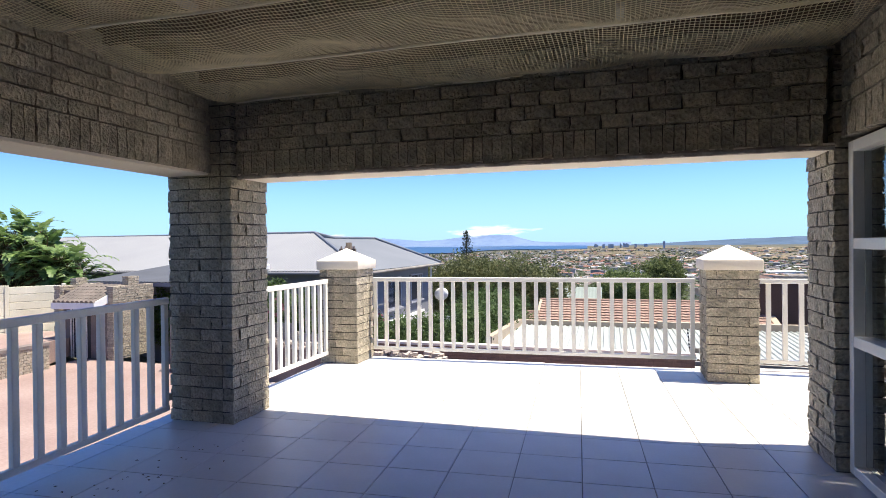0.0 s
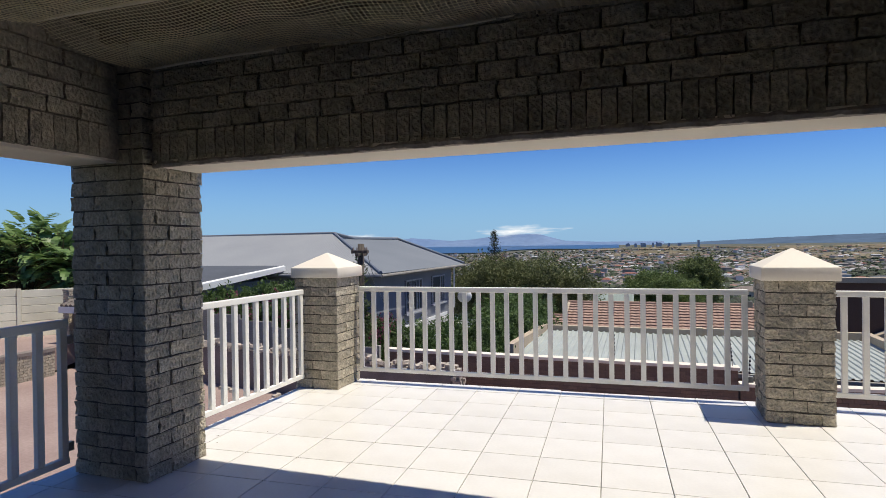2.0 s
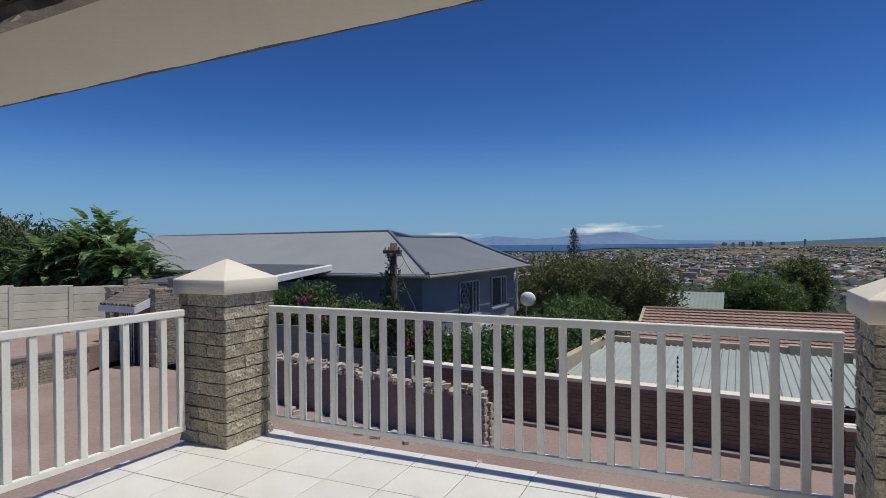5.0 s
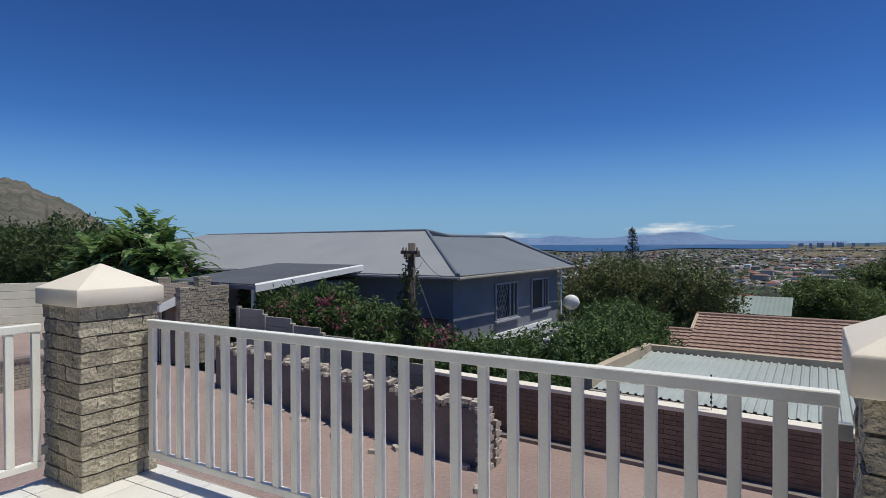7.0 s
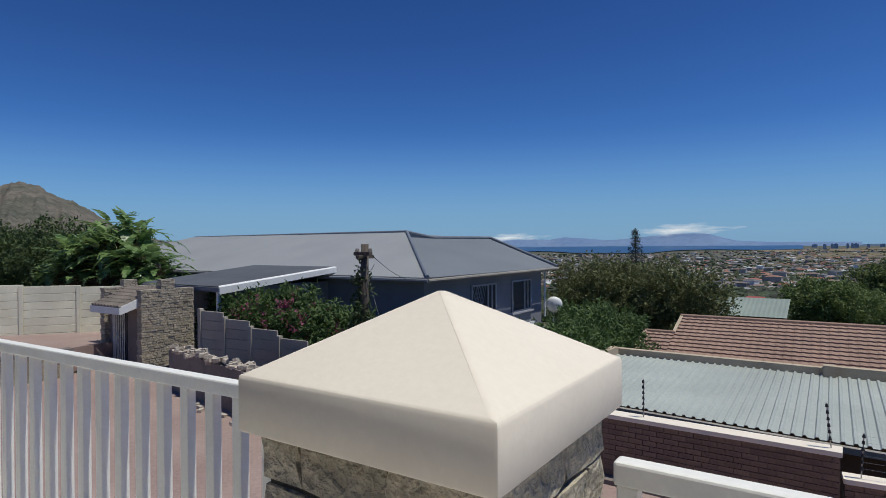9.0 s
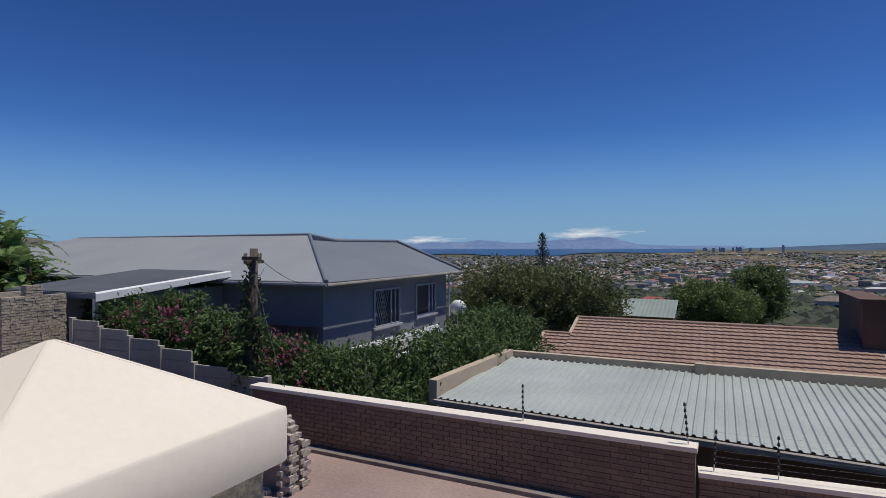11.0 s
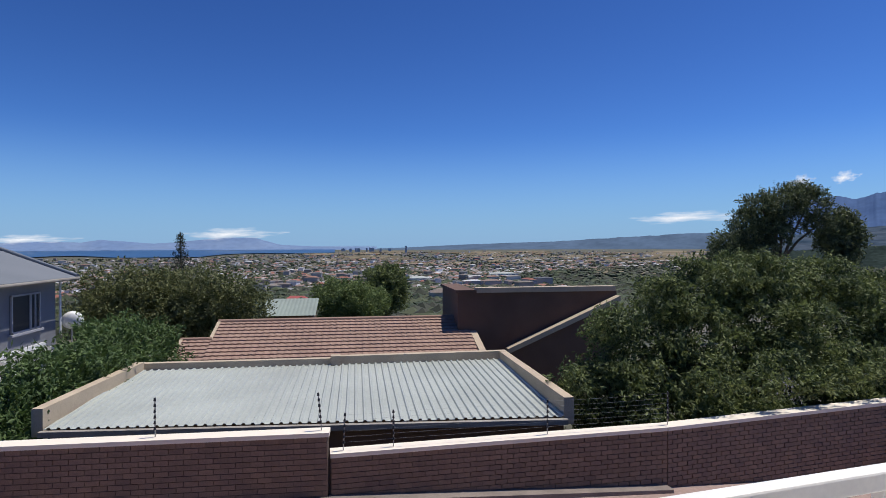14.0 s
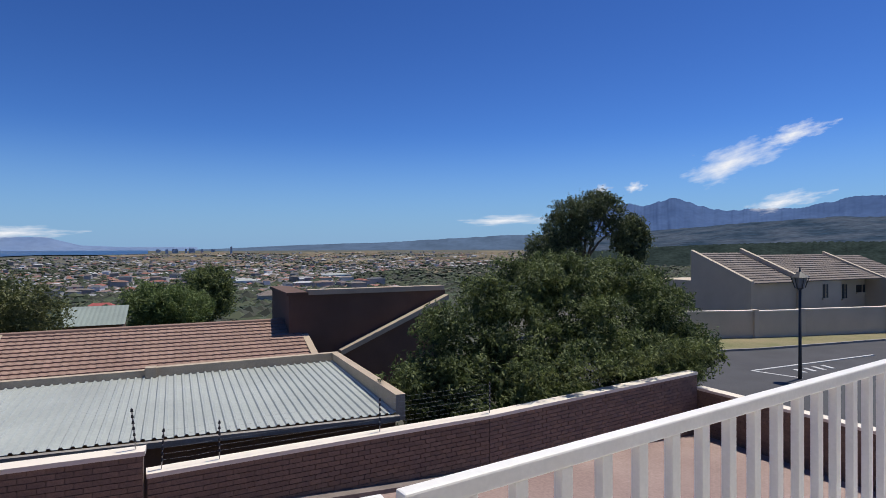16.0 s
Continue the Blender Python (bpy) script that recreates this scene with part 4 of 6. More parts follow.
WATTLE = [(8.4, 19.0, -1.7, 1.3, 1.3, 1.1), (9.6, 19.3, -0.8, 1.3, 1.3, 1.1), (9.3, 18.6, -2.5, 1.5, 1.2, 1.0), (10.8, 19.8, 0.0, 1.4, 1.3, 1.0), (11.2, 19.0, -1.4, 1.6, 1.5, 1.3), (12.2, 20.2, 0.5, 1.3, 1.4, 0.9), (11.6, 18.4, -2.6, 1.7, 1.1, 1.0),
          (13.2, 20.4, 0.75, 1.2, 1.3, 0.85), (13.4, 19.4, -0.7, 1.7, 1.6, 1.3), (13.6, 18.6, -2.4, 1.8, 1.1, 1.0), (14.6, 20.6, 0.65, 1.3, 1.3, 0.85), (15.2, 19.8, -0.8, 1.6, 1.5, 1.2), (15.6, 19.0, -2.2, 1.6, 1.1, 1.1), (16.2, 20.8, 0.5, 1.3, 1.3, 0.85),
          (17.2, 20.2, -0.7, 1.5, 1.4, 1.2), (17.6, 20.8, 0.3, 1.1, 1.2, 0.8), (18.3, 20.0, -1.7, 1.2, 1.2, 1.0), (17.2, 19.4, -2.6, 1.3, 1.0, 0.8), (19.3, 20.3, -2.4, 0.9, 0.8, 0.6),
          (9.9, 16.5, -1.1, 0.6, 0.45, 0.22), (11.1, 16.7, -1.1, 0.8, 0.5, 0.25), (12.5, 16.85, -1.15, 0.7, 0.5, 0.22), (13.7, 17.05, -1.05, 0.8, 0.5, 0.28), (14.9, 17.25, -1.1, 0.8, 0.5, 0.25), (16.0, 17.5, -1.1, 0.8, 0.6, 0.3), (17.0, 18.0, -1.4, 0.7, 0.6, 0.4), (11.8, 17.3, -0.9, 0.8, 0.6, 0.3), (14.2, 17.6, -0.8, 0.8, 0.6, 0.3)]
rng = np.random.default_rng(33)
TUFTS = []
for bx, by, bz, bu, bv, bw in WATTLE:
    TUFTS.append((bx, by, bz, bu * 0.72, bv * 0.72, bw * 0.72))
    for _ in range(9 if bu > 1 else 3):
        d = rng.normal(size=3)
        d /= np.linalg.norm(d)
        k = rng.uniform(0.24, 0.42)
        TUFTS.append((max(bx + d[0] * bu * 0.8, 8.3), by + d[1] * bv * 0.8, bz + d[2] * bw * 0.8, bu * k, bv * k, max(bw, 0.5) * k * 0.8))
tree("wattle_tree", "large dense grey-green tree leaning over the wall", (13.5, 20.2, -3.4), (13.4, 20.4, -0.6), (5.6, 2.6, 2.5), 0, 150000, 0.068, L_WATTLE, 3, 0.22, droop=0.5, shell=0.3, blobs=TUFTS)
tree("acacia_tree", "broad olive-green tree beyond the grey house", (-8.6, 44, -6.5), (-8.0, 43, -1.9), (6.7, 3.0, 3.1), 44, 76000, 0.12, L_ACACIA, 5, 0.25, shell=0.55)
tree("round_tree", "rounded bright green tree beyond the tiled roof", (1.2, 62, -8.5), (1.6, 62, -3.9), (4.4, 3.0, 2.6), 24, 36000, 0.14, L_ROUND, 6, 0.22)
tree("round_tree", "dark rounded tree beyond the tiled roof", (5.2, 66, -9), (5.6, 66, -3.0), (3.6, 3.0, 3.1), 16, 20000, 0.18, L_WATTLE, 8, 0.22)
tree("gum_tree", "tall gum tree with clumped dark crown and bare limbs", (47, 60.5, -6), (45.5, 60, 3.9), (7.0, 4, 4.6), 22, 34000, 0.17, L_GUM, 11, 0.45, blobs=[
    (46.8, 60, 6.2, 2.0, 1.8, 1.5), (44.2, 60, 5.6, 2.2, 1.8, 1.6), (42.2, 60, 3.8, 1.7, 1.5, 1.4), (40.2, 60, 2.0, 1.6, 1.5, 1.2), (39.2, 60, 0.4, 1.5, 1.4, 1.2), (45.6, 60, 3.2, 1.8, 1.6, 1.5),
    (43.2, 60, 1.2, 2.2, 1.6, 1.6), (49.6, 60, 6.2, 1.9, 1.6, 1.7), (50.6, 60, 3.9, 1.6, 1.4, 1.2), (48.2, 60, 7.2, 1.6, 1.4, 1.1), (41.5, 60, -0.6, 2.6, 2, 1.5), (44.6, 60, 4.3, 2.2, 1.7, 1.5), (42.6, 60, 2.4, 1.9, 1.6, 1.3)])
tree("gum_tree", "smaller gum tree beside the tall one", (53.2, 60.5, -6), (53.3, 60, 2.4), (2.0, 2, 2.4), 9, 9000, 0.24, L_GUM, 12, 0.25, blobs=[
    (53.3, 60, 4.0, 1.5, 1.4, 1.1), (52.3, 60, 2.2, 1.4, 1.3, 1.1), (54.5, 60, 2.6, 1.3, 1.2, 1.1), (53.6, 60, 0.8, 1.6, 1.4, 1.2)])

# conifer with tiers
pine = thing("norfolk_pine", "dark tiered pine standing above the trees", "tree", (-25.0, 104, -15))
part("trunk", tubed([(-25.0, 104, -15.5), (-25.0, 104, -5), (-25.0, 104, 4.2)], [0.35, 0.25, 0.03], 8), M_BARK, pine)
rng = np.random.default_rng(4)
bl = []
for k in range(17):
    z = 3.8 - k * 0.56
    R = 0.2 + 0.135 * k + 0.2 * (k % 2)
    for j in range(7):
        a = j * 2 * math.pi / 7 + k
        for f in (0.45, 0.9):
            bl.append((-25.0 + R * f * math.cos(a), 104 + R * f * math.sin(a), z - 0.12 * f, 0.32, 0.32, 0.15))
v, f = leaf_cloud(bl, 4200, 0.13, rng, twig=6)
tagged(part("crown", quick("crown", v, f, L_PINE), None, pine), kind="stuff")

# hedges along the neighbour's garden
HEDGE = [(-16.2, 19.2, -1.35, 1.5, 1.0, 1.0), (-14.2, 18.8, -0.95, 1.5, 1.0, 0.95), (-12.2, 18.6, -0.85, 1.4, 1.0, 0.95), (-10.4, 18.5, -1.1, 1.3, 1.0, 0.9)]
HEDGE2 = [(-7.6, 19.2, -2.1, 1.4, 1.2, 1.0), (-6.2, 19.6, -2.0, 1.4, 1.2, 1.0), (-5.0, 20.4, -1.9, 1.4, 1.3, 1.1), (-4.4, 22.2, -1.9, 1.2, 1.4, 1.2), (-4.6, 24.5, -2.0, 1.4, 1.5, 1.3), (-5.2, 27.5, -2.2, 1.8, 1.8, 1.5), (-8.8, 19.4, -2.0, 1.3, 1.1, 1.0), (-4.3, 18.9, -2.6, 1.2, 0.9, 1.0), (-6.5, 18.4, -2.5, 1.6, 0.8, 0.9)]
tree("hedge_bush", "tall leafy hedge with pink bougainvillea over a concrete wall", (-13, 18.7, -2.6), (-13, 18.7, -1.6), (3.4, 1.2, 1.1), 0, 34000, 0.085, L_HEDGE, 21, 0.08, blobs=HEDGE, shell=0.6)
tree("hedge_bush", "dense dark green hedge behind the boundary wall", (-6, 20.0, -3.6), (-6, 20.0, -2.4), (2.4, 1.6, 1.1), 0, 55000, 0.085, L_HEDGE, 22, 0.08, blobs=HEDGE2, shell=0.6)
for seed, label, blobs, cnt in ((31, "pink bougainvillea flowering through the hedge", [(-12.4, 18.1, -0.55, 1.2, 0.6, 0.5), (-10.6, 18.0, -0.8, 1.0, 0.6, 0.5), (-13.6, 18.0, -0.6, 0.7, 0.4, 0.3)], 750),
                                (32, "pink bougainvillea beside the pole", [(-8.2, 18.6, -1.1, 1.0, 0.6, 0.45), (-6.9, 18.3, -1.9, 0.5, 0.4, 0.3)], 500)):
    rng = np.random.default_rng(seed)
    v, f = leaf_cloud(blobs, cnt, 0.075, rng, flat=0.5, aspect=1.2)
    t = thing("bougainvillea", label, "flowering shrub", blobs[0][:3])
    part("stem", tubed([(blobs[0][0], blobs[0][1] + 0.3, -2.6), blobs[0][:3]], [0.03, 0.012], 6), M_BARK, t)
    tagged(part("blossom", quick("blossom", v, f, L_FLOWER), None, t), kind="stuff")


def frond(verts, faces, base, yaw, pitch, length, width, curl, rng):
    """An arching frond with leaflets on both sides."""
    n = 12
    p = np.array(base, float)
    el = pitch
    fwd = np.array((math.cos(yaw), math.sin(yaw), 0))
    side = np.array((-math.sin(yaw), math.cos(yaw), 0))
    for i in range(n):
        d = fwd * math.cos(el) + np.array((0, 0, math.sin(el)))
        q = p + d * length / n
        u = i / n
        w = width * (0.35 + 1.3 * u * (1.15 - u)) * (1 if u > 0.12 else 0.1)
        up = np.cross(d, side)
        for s in (-1, 1):
            o = len(verts)
            tip = p + side * s * w + d * w * 0.55 + up * 0.1 * w * s * 0 + np.array((0, 0, -0.3 * w * rng.uniform(0.4, 1.3)))
            verts.extend((tuple(p), tuple(p + d * length / n * 0.75), tuple(tip)))
            faces.append((o, o + 1, o + 2))
        p = q
        el -= curl / n


def paddle(verts, faces, base, yaw, pitch, length, width, curl, rng):
    """A broad banana-like leaf on a bare stalk, folded along its rib and torn at the edges."""
    n = 11
    p = np.array(base, float)
    el = pitch
    fwd = np.array((math.cos(yaw), math.sin(yaw), 0))
    side = np.array((-math.sin(yaw), math.cos(yaw), 0))
    for i in range(n):
        d = fwd * math.cos(el) + np.array((0, 0, math.sin(el)))
        q = p + d * length / n
        u = (i + 0.5) / n
        w = width * (math.sin(min(max((u - 0.25) / 0.75, 0.0), 1.0) ** 0.7 * math.pi) ** 0.6 if u > 0.25 else 0.05) * rng.uniform(0.85, 1.1)
        up = np.cross(d, side) * -1
        for s in (-1, 1):
            o = len(verts)
            out = side * s * w + np.array((0, 0, 0.25 * w)) * rng.uniform(-0.3, 1.0) + d * 0.12 * w
            gap = rng.uniform(0.93, 1.0) if rng.random() < 0.8 else 0.7
            verts.extend((tuple(p), tuple(q), tuple(p + (q - p) * gap + out), tuple(p + out)))
            faces.append((o, o + 1, o + 2, o + 3))
        p = q
        el -= curl / n


def palm(base, height, fronds, length, seed, label, up=1.25):
    rng = np.random.default_rng(seed)
    t = thing("palm_clump", label, "palm", base)
    part("trunk", tubed([(base[0], base[1], base[2] - 0.3), (base[0] + 0.1, base[1], base[2] + height)], [0.16, 0.12], 8), M_BARK, t)
    verts, faces = [], []
    for k in range(fronds):
        a = rng.uniform(0, 2 * math.pi)
        h = height * rng.uniform(0.55, 1.0)
        foot = (base[0] + rng.normal() * 0.3, base[1] + rng.normal() * 0.25, base[2] + h)
        if rng.random() < 0.75:
            paddle(verts, faces, foot, a, rng.uniform(0.2, up + 0.05), length * rng.uniform(0.7, 1.1), rng.uniform(0.17, 0.30), rng.uniform(0.6, 2.0), rng)
        else:
            frond(verts, faces, foot, a, rng.uniform(0.3, up), length * rng.uniform(0.7, 1.15), 0.4, rng.uniform(0.9, 2.2), rng)
    skirt = [(base[0] + rng.normal() * 0.35, base[1] - 0.1, base[2] + height * f, 0.45, 0.35, 0.5) for f in (0.45, 0.6, 0.75, 0.85)]
    v, f = leaf_cloud(skirt, 640, 0.16, rng, flat=0.16, aspect=3.4, shell=0.2, droop=1.2, twig=4)
    tagged(part("dead_leaves", quick("dead_leaves", v, f, L_DRY), None, t, "brown dead leaves hanging below the crown"), kind="stuff")
    tagged(part("fronds", quick("fronds", verts, faces, L_PALM), None, t), kind="stuff")


for k, (x, y, h) in enumerate(((-28.6, 19.6, 2.9), (-27.2, 19.9, 3.6), (-25.9, 19.6, 3.2), (-24.5, 20.0, 3.0), (-29.8, 20.2, 2.7), (-26.5, 20.6, 4.0), (-23.2, 19.6, 2.7), (-22.2, 19.8, 2.3), (-25.2, 20.7, 3.7), (-30.8, 19.9, 2.3))):
    palm((x, y, -2.2), h + 0.75, 64, 1.8, 50 + k, "clump of broad arching green palm leaves above the garden wall")
WOOD = [(-31.5, 22, 0.0, 2.6, 2, 1.9), (-34.5, 22.5, 0.6, 2.8, 2, 2.1), (-38, 22.5, 0.7, 3.0, 2, 2.3), (-42, 22.5, 0.6, 3.4, 2, 2.3), (-46.5, 22.5, 0.5, 3.4, 2, 2.3), (-51, 22.5, 0.8, 3.4, 2, 2.6), (-28.5, 22, -0.9, 2.4, 1.5, 1.3), (-24.5, 21.8, -1.2, 2.2, 1.3, 1.2)]
tree("woodland_bush", "thicket of mixed green trees behind the garden wall", (-38, 22.5, -2.0), (-38, 22.5, -0.5), (5, 2, 2), 0, 60000, 0.15, L_WOOD, 61, 0.15, blobs=WOOD, shell=0.5)

# overgrown cable pole
pole = thing("utility_pole", "weathered wooden utility pole overgrown with ivy", "utility pole", (-7.95, 17.3, -2.6))
part("post", tubed([(-8.02, 17.3, -2.9), (-7.95, 17.3, 0), (-7.92, 17.3, 1.62)], [0.13, 0.115, 0.10], 10), M_POLE, pole, smooth=True)
part("crossarm", boxed(-8.2, -7.64, 17.16, 17.28, 1.32, 1.42, bevel=0.01), M_POLE, pole)
part("crossarm", boxed(-7.98, -7.86, 17.0, 17.6, 1.24, 1.33, bevel=0.01), M_POLE, pole)
for x, y in ((-8.15, 17.22), (-7.69, 17.22), (-7.92, 17.05), (-7.92, 17.55)):
    bm = bmesh.new()
    bmesh.ops.create_cone(bm, cap_ends=True, segments=10, radius1=0.035, radius2=0.02, depth=0.09, matrix=pose(x, y, 1.46))
    part("insulator", bm, M_DARKPLASTER, pole)
rng = np.random.default_rng(9)
v, f = leaf_cloud([(-8.0 + 0.05 * rng.normal(), 17.28 + 0.05 * rng.normal(), -2.2 + 0.28 * k, 0.26 - 0.015 * k + 0.08 * rng.random(), 0.26 - 0.015 * k, 0.25) for k in range(12)], 2400, 0.085, rng, shell=0.3)
tagged(part("ivy", quick("ivy", v, f, L_IVY), None, pole, "dry ivy round the pole"), kind="stuff")


def cable(a, b, sag, label, r=0.008):
    pts = []
    for i in range(13):
        u = i / 12
        p = Vector(a).lerp(Vector(b), u)
        p.z -= sag * 4 * u * (1 - u)
        pts.append(p)
    tagged(part("cable", tubed(pts, r, 5), M_BLACK, smooth=True), label, "cable")


cable((-7.9, 17.25, 1.2), (-5.5, 15.65, -1.3), 0.15, "thin black cable from the pole to the wall")
cable((-7.7, 17.3, 1.35), (-10.4, 23.6, 0.3), 0.3, "thin cable from the pole to the grey house")
cable((-7.9, 17.2, 1.3), (-7.6, 17.3, 1.1), 0.25, "loose loop of cable on the pole", 0.006)

# ---- grey house ----
house = thing("neighbour_house", "blue-grey single-storey house with grey corrugated hip roof", "house", (-16, 28, -4.5))
part("wall", boxed(-36, -10.45, 23.45, 34.0, -4.6, 0.30), M_HOUSEBLUE, house)


def sheet_roof(corners, mat, pitch_dir, wave=0.016, pitch=0.15):
    """A thin roof plane with real corrugations that run down the slope."""
    c = [Vector(p) for p in corners]
    nrm = (c[1] - c[0]).cross(c[2] - c[0]).normalized()
    if nrm.z < 0:
        nrm = -nrm
    along_v = Vector(pitch_dir).normalized()
    down = nrm.cross(along_v).normalized()
    o = c[0]
    us = [(p - o).dot(along_v) for p in c]
    ws = [(p - o).dot(down) for p in c]
    poly = list(zip(us, ws))

    def span(u):
        hits = []
        for (u0, w0), (u1, w1) in zip(poly, poly[1:] + poly[:1]):
            if (u0 - u) * (u1 - u) <= 0 and abs(u1 - u0) > 1e-6:
                hits.append(w0 + (w1 - w0) * (u - u0) / (u1 - u0))
        return (min(hits), max(hits)) if len(hits) > 1 else None
    bm = bmesh.new()
    prev = None
    n = int((max(us) - min(us)) / pitch * 4)
    for i in range(n + 1):
        u = min(us) + (max(us) - min(us)) * min(max(i / n, 1e-4), 1 - 1e-4)
        s = span(u)
        if not s:
            prev = None
            continue
        h = nrm * wave * math.sin(i * math.pi / 2)
        cur = [bm.verts.new(o + along_v * u + down * w + h + nrm * t) for w, t in ((s[0], 0), (s[1], 0), (s[1], -0.012), (s[0], -0.012))]
        if prev:
            for k in range(4):
                bm.faces.new((prev[k], cur[k], cur[(k + 1) % 4], prev[(k + 1) % 4]))
        prev = cur
    return bm


A1, A2 = (-9.87, 22.86, 0.40), (-9.8, 34.6, 0.42)
AP, B1, B2 = (-15.5, 29.0, 2.24), (-15.3, 30.9, 1.97), (-15.3, 37.2, 2.0)
WR, W1 = (-33.5, 29.0, 2.18), (-39.4, 22.86, 0.40)
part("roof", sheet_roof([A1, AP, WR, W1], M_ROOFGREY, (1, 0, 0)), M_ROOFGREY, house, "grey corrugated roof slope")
# The east slope's dimmer reflected light comes from its darker colour.
part("roof", sheet_roof([A1, A2, B2, B1, AP], M_ROOFGREY_DIM, (0, 1, 0)), M_ROOFGREY_DIM, house, "grey corrugated roof slope")
part("roof", prism([(-15.3, 30.9), (-15.3, 37.2), (-24, 37.2), (-33.5, 29.0), (-15.5, 29.0)], 0.3, [1.94, 1.97, 0.4, 2.12, 2.18]), M_ROOFGREY, house)
for a, b in ((A1, AP), (AP, WR), (AP, B1), (B1, B2), (B2, A2)):
    part("ridge_cap", tubed([Vector(a) + Vector((0, 0, 0.03)), Vector(b) + Vector((0, 0, 0.03))], 0.085, 8), M_ROOFGREY_DIM, house)
part("gutter", tubed([(-9.8, 22.8, 0.30), (-9.74, 34.6, 0.33)], 0.07, 8), M_DULLGUTTER, house, "weathered grey gutter")
part("gutter", tubed([(-9.8, 22.8, 0.30), (-39, 22.8, 0.30)], 0.075, 8), M_HOUSEBLUE, house)
part("eaves", prism([(-9.95, 22.9), (-9.9, 34.5), (-38, 34.5), (-38, 22.9)], 0.26, 0.30), M_FASCIA, house, "white eaves board")
part("downpipe", tubed([(-10.3, 34.1, 0.3), (-10.3, 34.1, -2.2)], 0.05, 8), M_FASCIA, house)


def house_window(y0, y1, z0, z1, bars):
    w = part("window", boxed(-10.46, -10.42, y0, y1, z0, z1), M_BLACK, house, "white framed window with burglar bars")
    for a in ((y0, y1, z1 - 0.07, z1), (y0, y1, z0, z0 + 0.07), (y0, y0 + 0.08, z0, z1), (y1 - 0.08, y1, z0, z1), (y0 + (y1 - y0) * 0.62, y0 + (y1 - y0) * 0.62 + 0.09, z0, z1), (y0 + (y1 - y0) * 0.8, y0 + (y1 - y0) * 0.8 + 0.06, z0, z1)):
        part("frame", boxed(-10.43, -10.37, *a), M_WINFRAME, w)
    part("sill", boxed(-10.45, -10.30, y0 - 0.1, y1 + 0.1, z0 - 0.1, z0 - 0.01), M_WINFRAME, w)
    if bars:
        for k in range(9):
            for s in (-1, 1):
                a = y0 + (y1 - y0) * 0.6 * k / 9
                b = a + s * 0.5
                if y0 < b < y0 + (y1 - y0) * 0.62:
                    part("bar", tubed([(-10.40, a, z0 + 0.05), (-10.40, b, z1 - 0.05)], 0.012, 4), M_WINFRAME, w)


house_window(26.83, 29.0, -1.75, -0.14, True)
house_window(30.55, 32.65, -1.66, -0.14, False)
part("ledge", prism([(-10.45, 24.0), (-10.37, 24.0), (-10.37, 33.0), (-10.45, 33.0)], -2.50, -2.32), M_FASCIA, house, "white ledge under the windows")
part("canopy_sheet", prism([(-10.36, 27.0), (-9.6, 26.9), (-9.6, 33.0), (-10.36, 33.0)], [-2.55, -2.72, -2.72, -2.55], [-2.53, -2.70, -2.70, -2.53]), M_STEEL, house, "dull grey canopy sheet")
for k in range(8):
    y = 27.05 + 0.84 * k
    part("canopy_rib", prism([(-10.36, y), (-9.58, y), (-9.58, y + 0.05), (-10.36, y + 0.05)], [-2.53, -2.70, -2.70, -2.53], [-2.49, -2.66, -2.66, -2.49]), M_FASCIA, house)
perg = part("pergola", boxed(-9.25, -9.15, 24.5, 33.0, -2.82, -2.72), M_FASCIA, house, "white pergola beams")
for k in range(9):
    part("beam", boxed(-9.2, -7.4, 25.0 + k * 0.95, 25.08 + k * 0.95, -2.76, -2.68), M_FASCIA, perg)
part("porch_rail", boxed(-13.0, -10.5, 23.2, 23.26, -1.35, -1.28), M_BROWNWALL, house, "red-brown timber balustrade")
for k in range(14):
    part("porch_baluster", boxed(-12.95 + 0.18 * k, -12.88 + 0.18 * k, 23.2, 23.25, -2.3, -1.35), M_BROWNWALL, house)
part("window", boxed(-16.9, -15.9, 23.40, 23.44, -1.1, -0.15), M_BLACK, house, "dark window under the eave")
lean = thing("carport", "dark corrugated lean-to roof with white fascia", "carport", (-17, 20, -2.5))
part("roof", sheet_roof([(-19.8, 17.9, 0.22), (-15.0, 17.9, 0.20), (-14.75, 23.1, 0.70), (-19.8, 23.1, 0.70)], M_ROOFDARK, (1, 0, 0)), M_ROOFDARK, lean)
part("fascia", prism([(-14.98, 17.83), (-14.72, 23.1), (-14.62, 23.1), (-14.88, 17.80)], [-0.02, 0.52, 0.50, -0.04], [0.25, 0.74, 0.70, 0.20]), M_FASCIA, lean, "white fascia board")
part("fascia", boxed(-19.8, -14.97, 17.82, 17.87, 0.04, 0.19), M_HOUSEBLUE, lean)
part("wall", boxed(-18.9, -15.4, 19.0, 23.4, -2.6, 0.1), M_HOUSEBLUE, lean, "blue-grey wall")
for x in (-15.3, -19.4):
    part("post", boxed(x - 0.06, x + 0.06, 18.0, 18.12, -2.6, 0.05), M_FASCIA, lean)
dish = thing("satellite_dish", "white satellite dish on a wall pole", "satellite dish", (-9.6, 33.6, -2.4))
bm = bmesh.new()
bmesh.ops.create_uvsphere(bm, u_segments=20, v_segments=10, radius=0.5)
bmesh.ops.delete(bm, geom=[v for v in bm.verts if v.co.z > -0.26], context="VERTS")
bmesh.ops.transform(bm, matrix=pose(-9.45, 33.4, -1.35, -75, 0, 20), verts=bm.verts)
ob = part("reflector", bm, M_FASCIA, dish, smooth=True)
ob.modifiers.new("thick", "SOLIDIFY").thickness = 0.02
part("mast", tubed([(-9.6, 33.6, -2.6), (-9.6, 33.6, -1.5)], 0.03, 6), M_STEEL, dish)

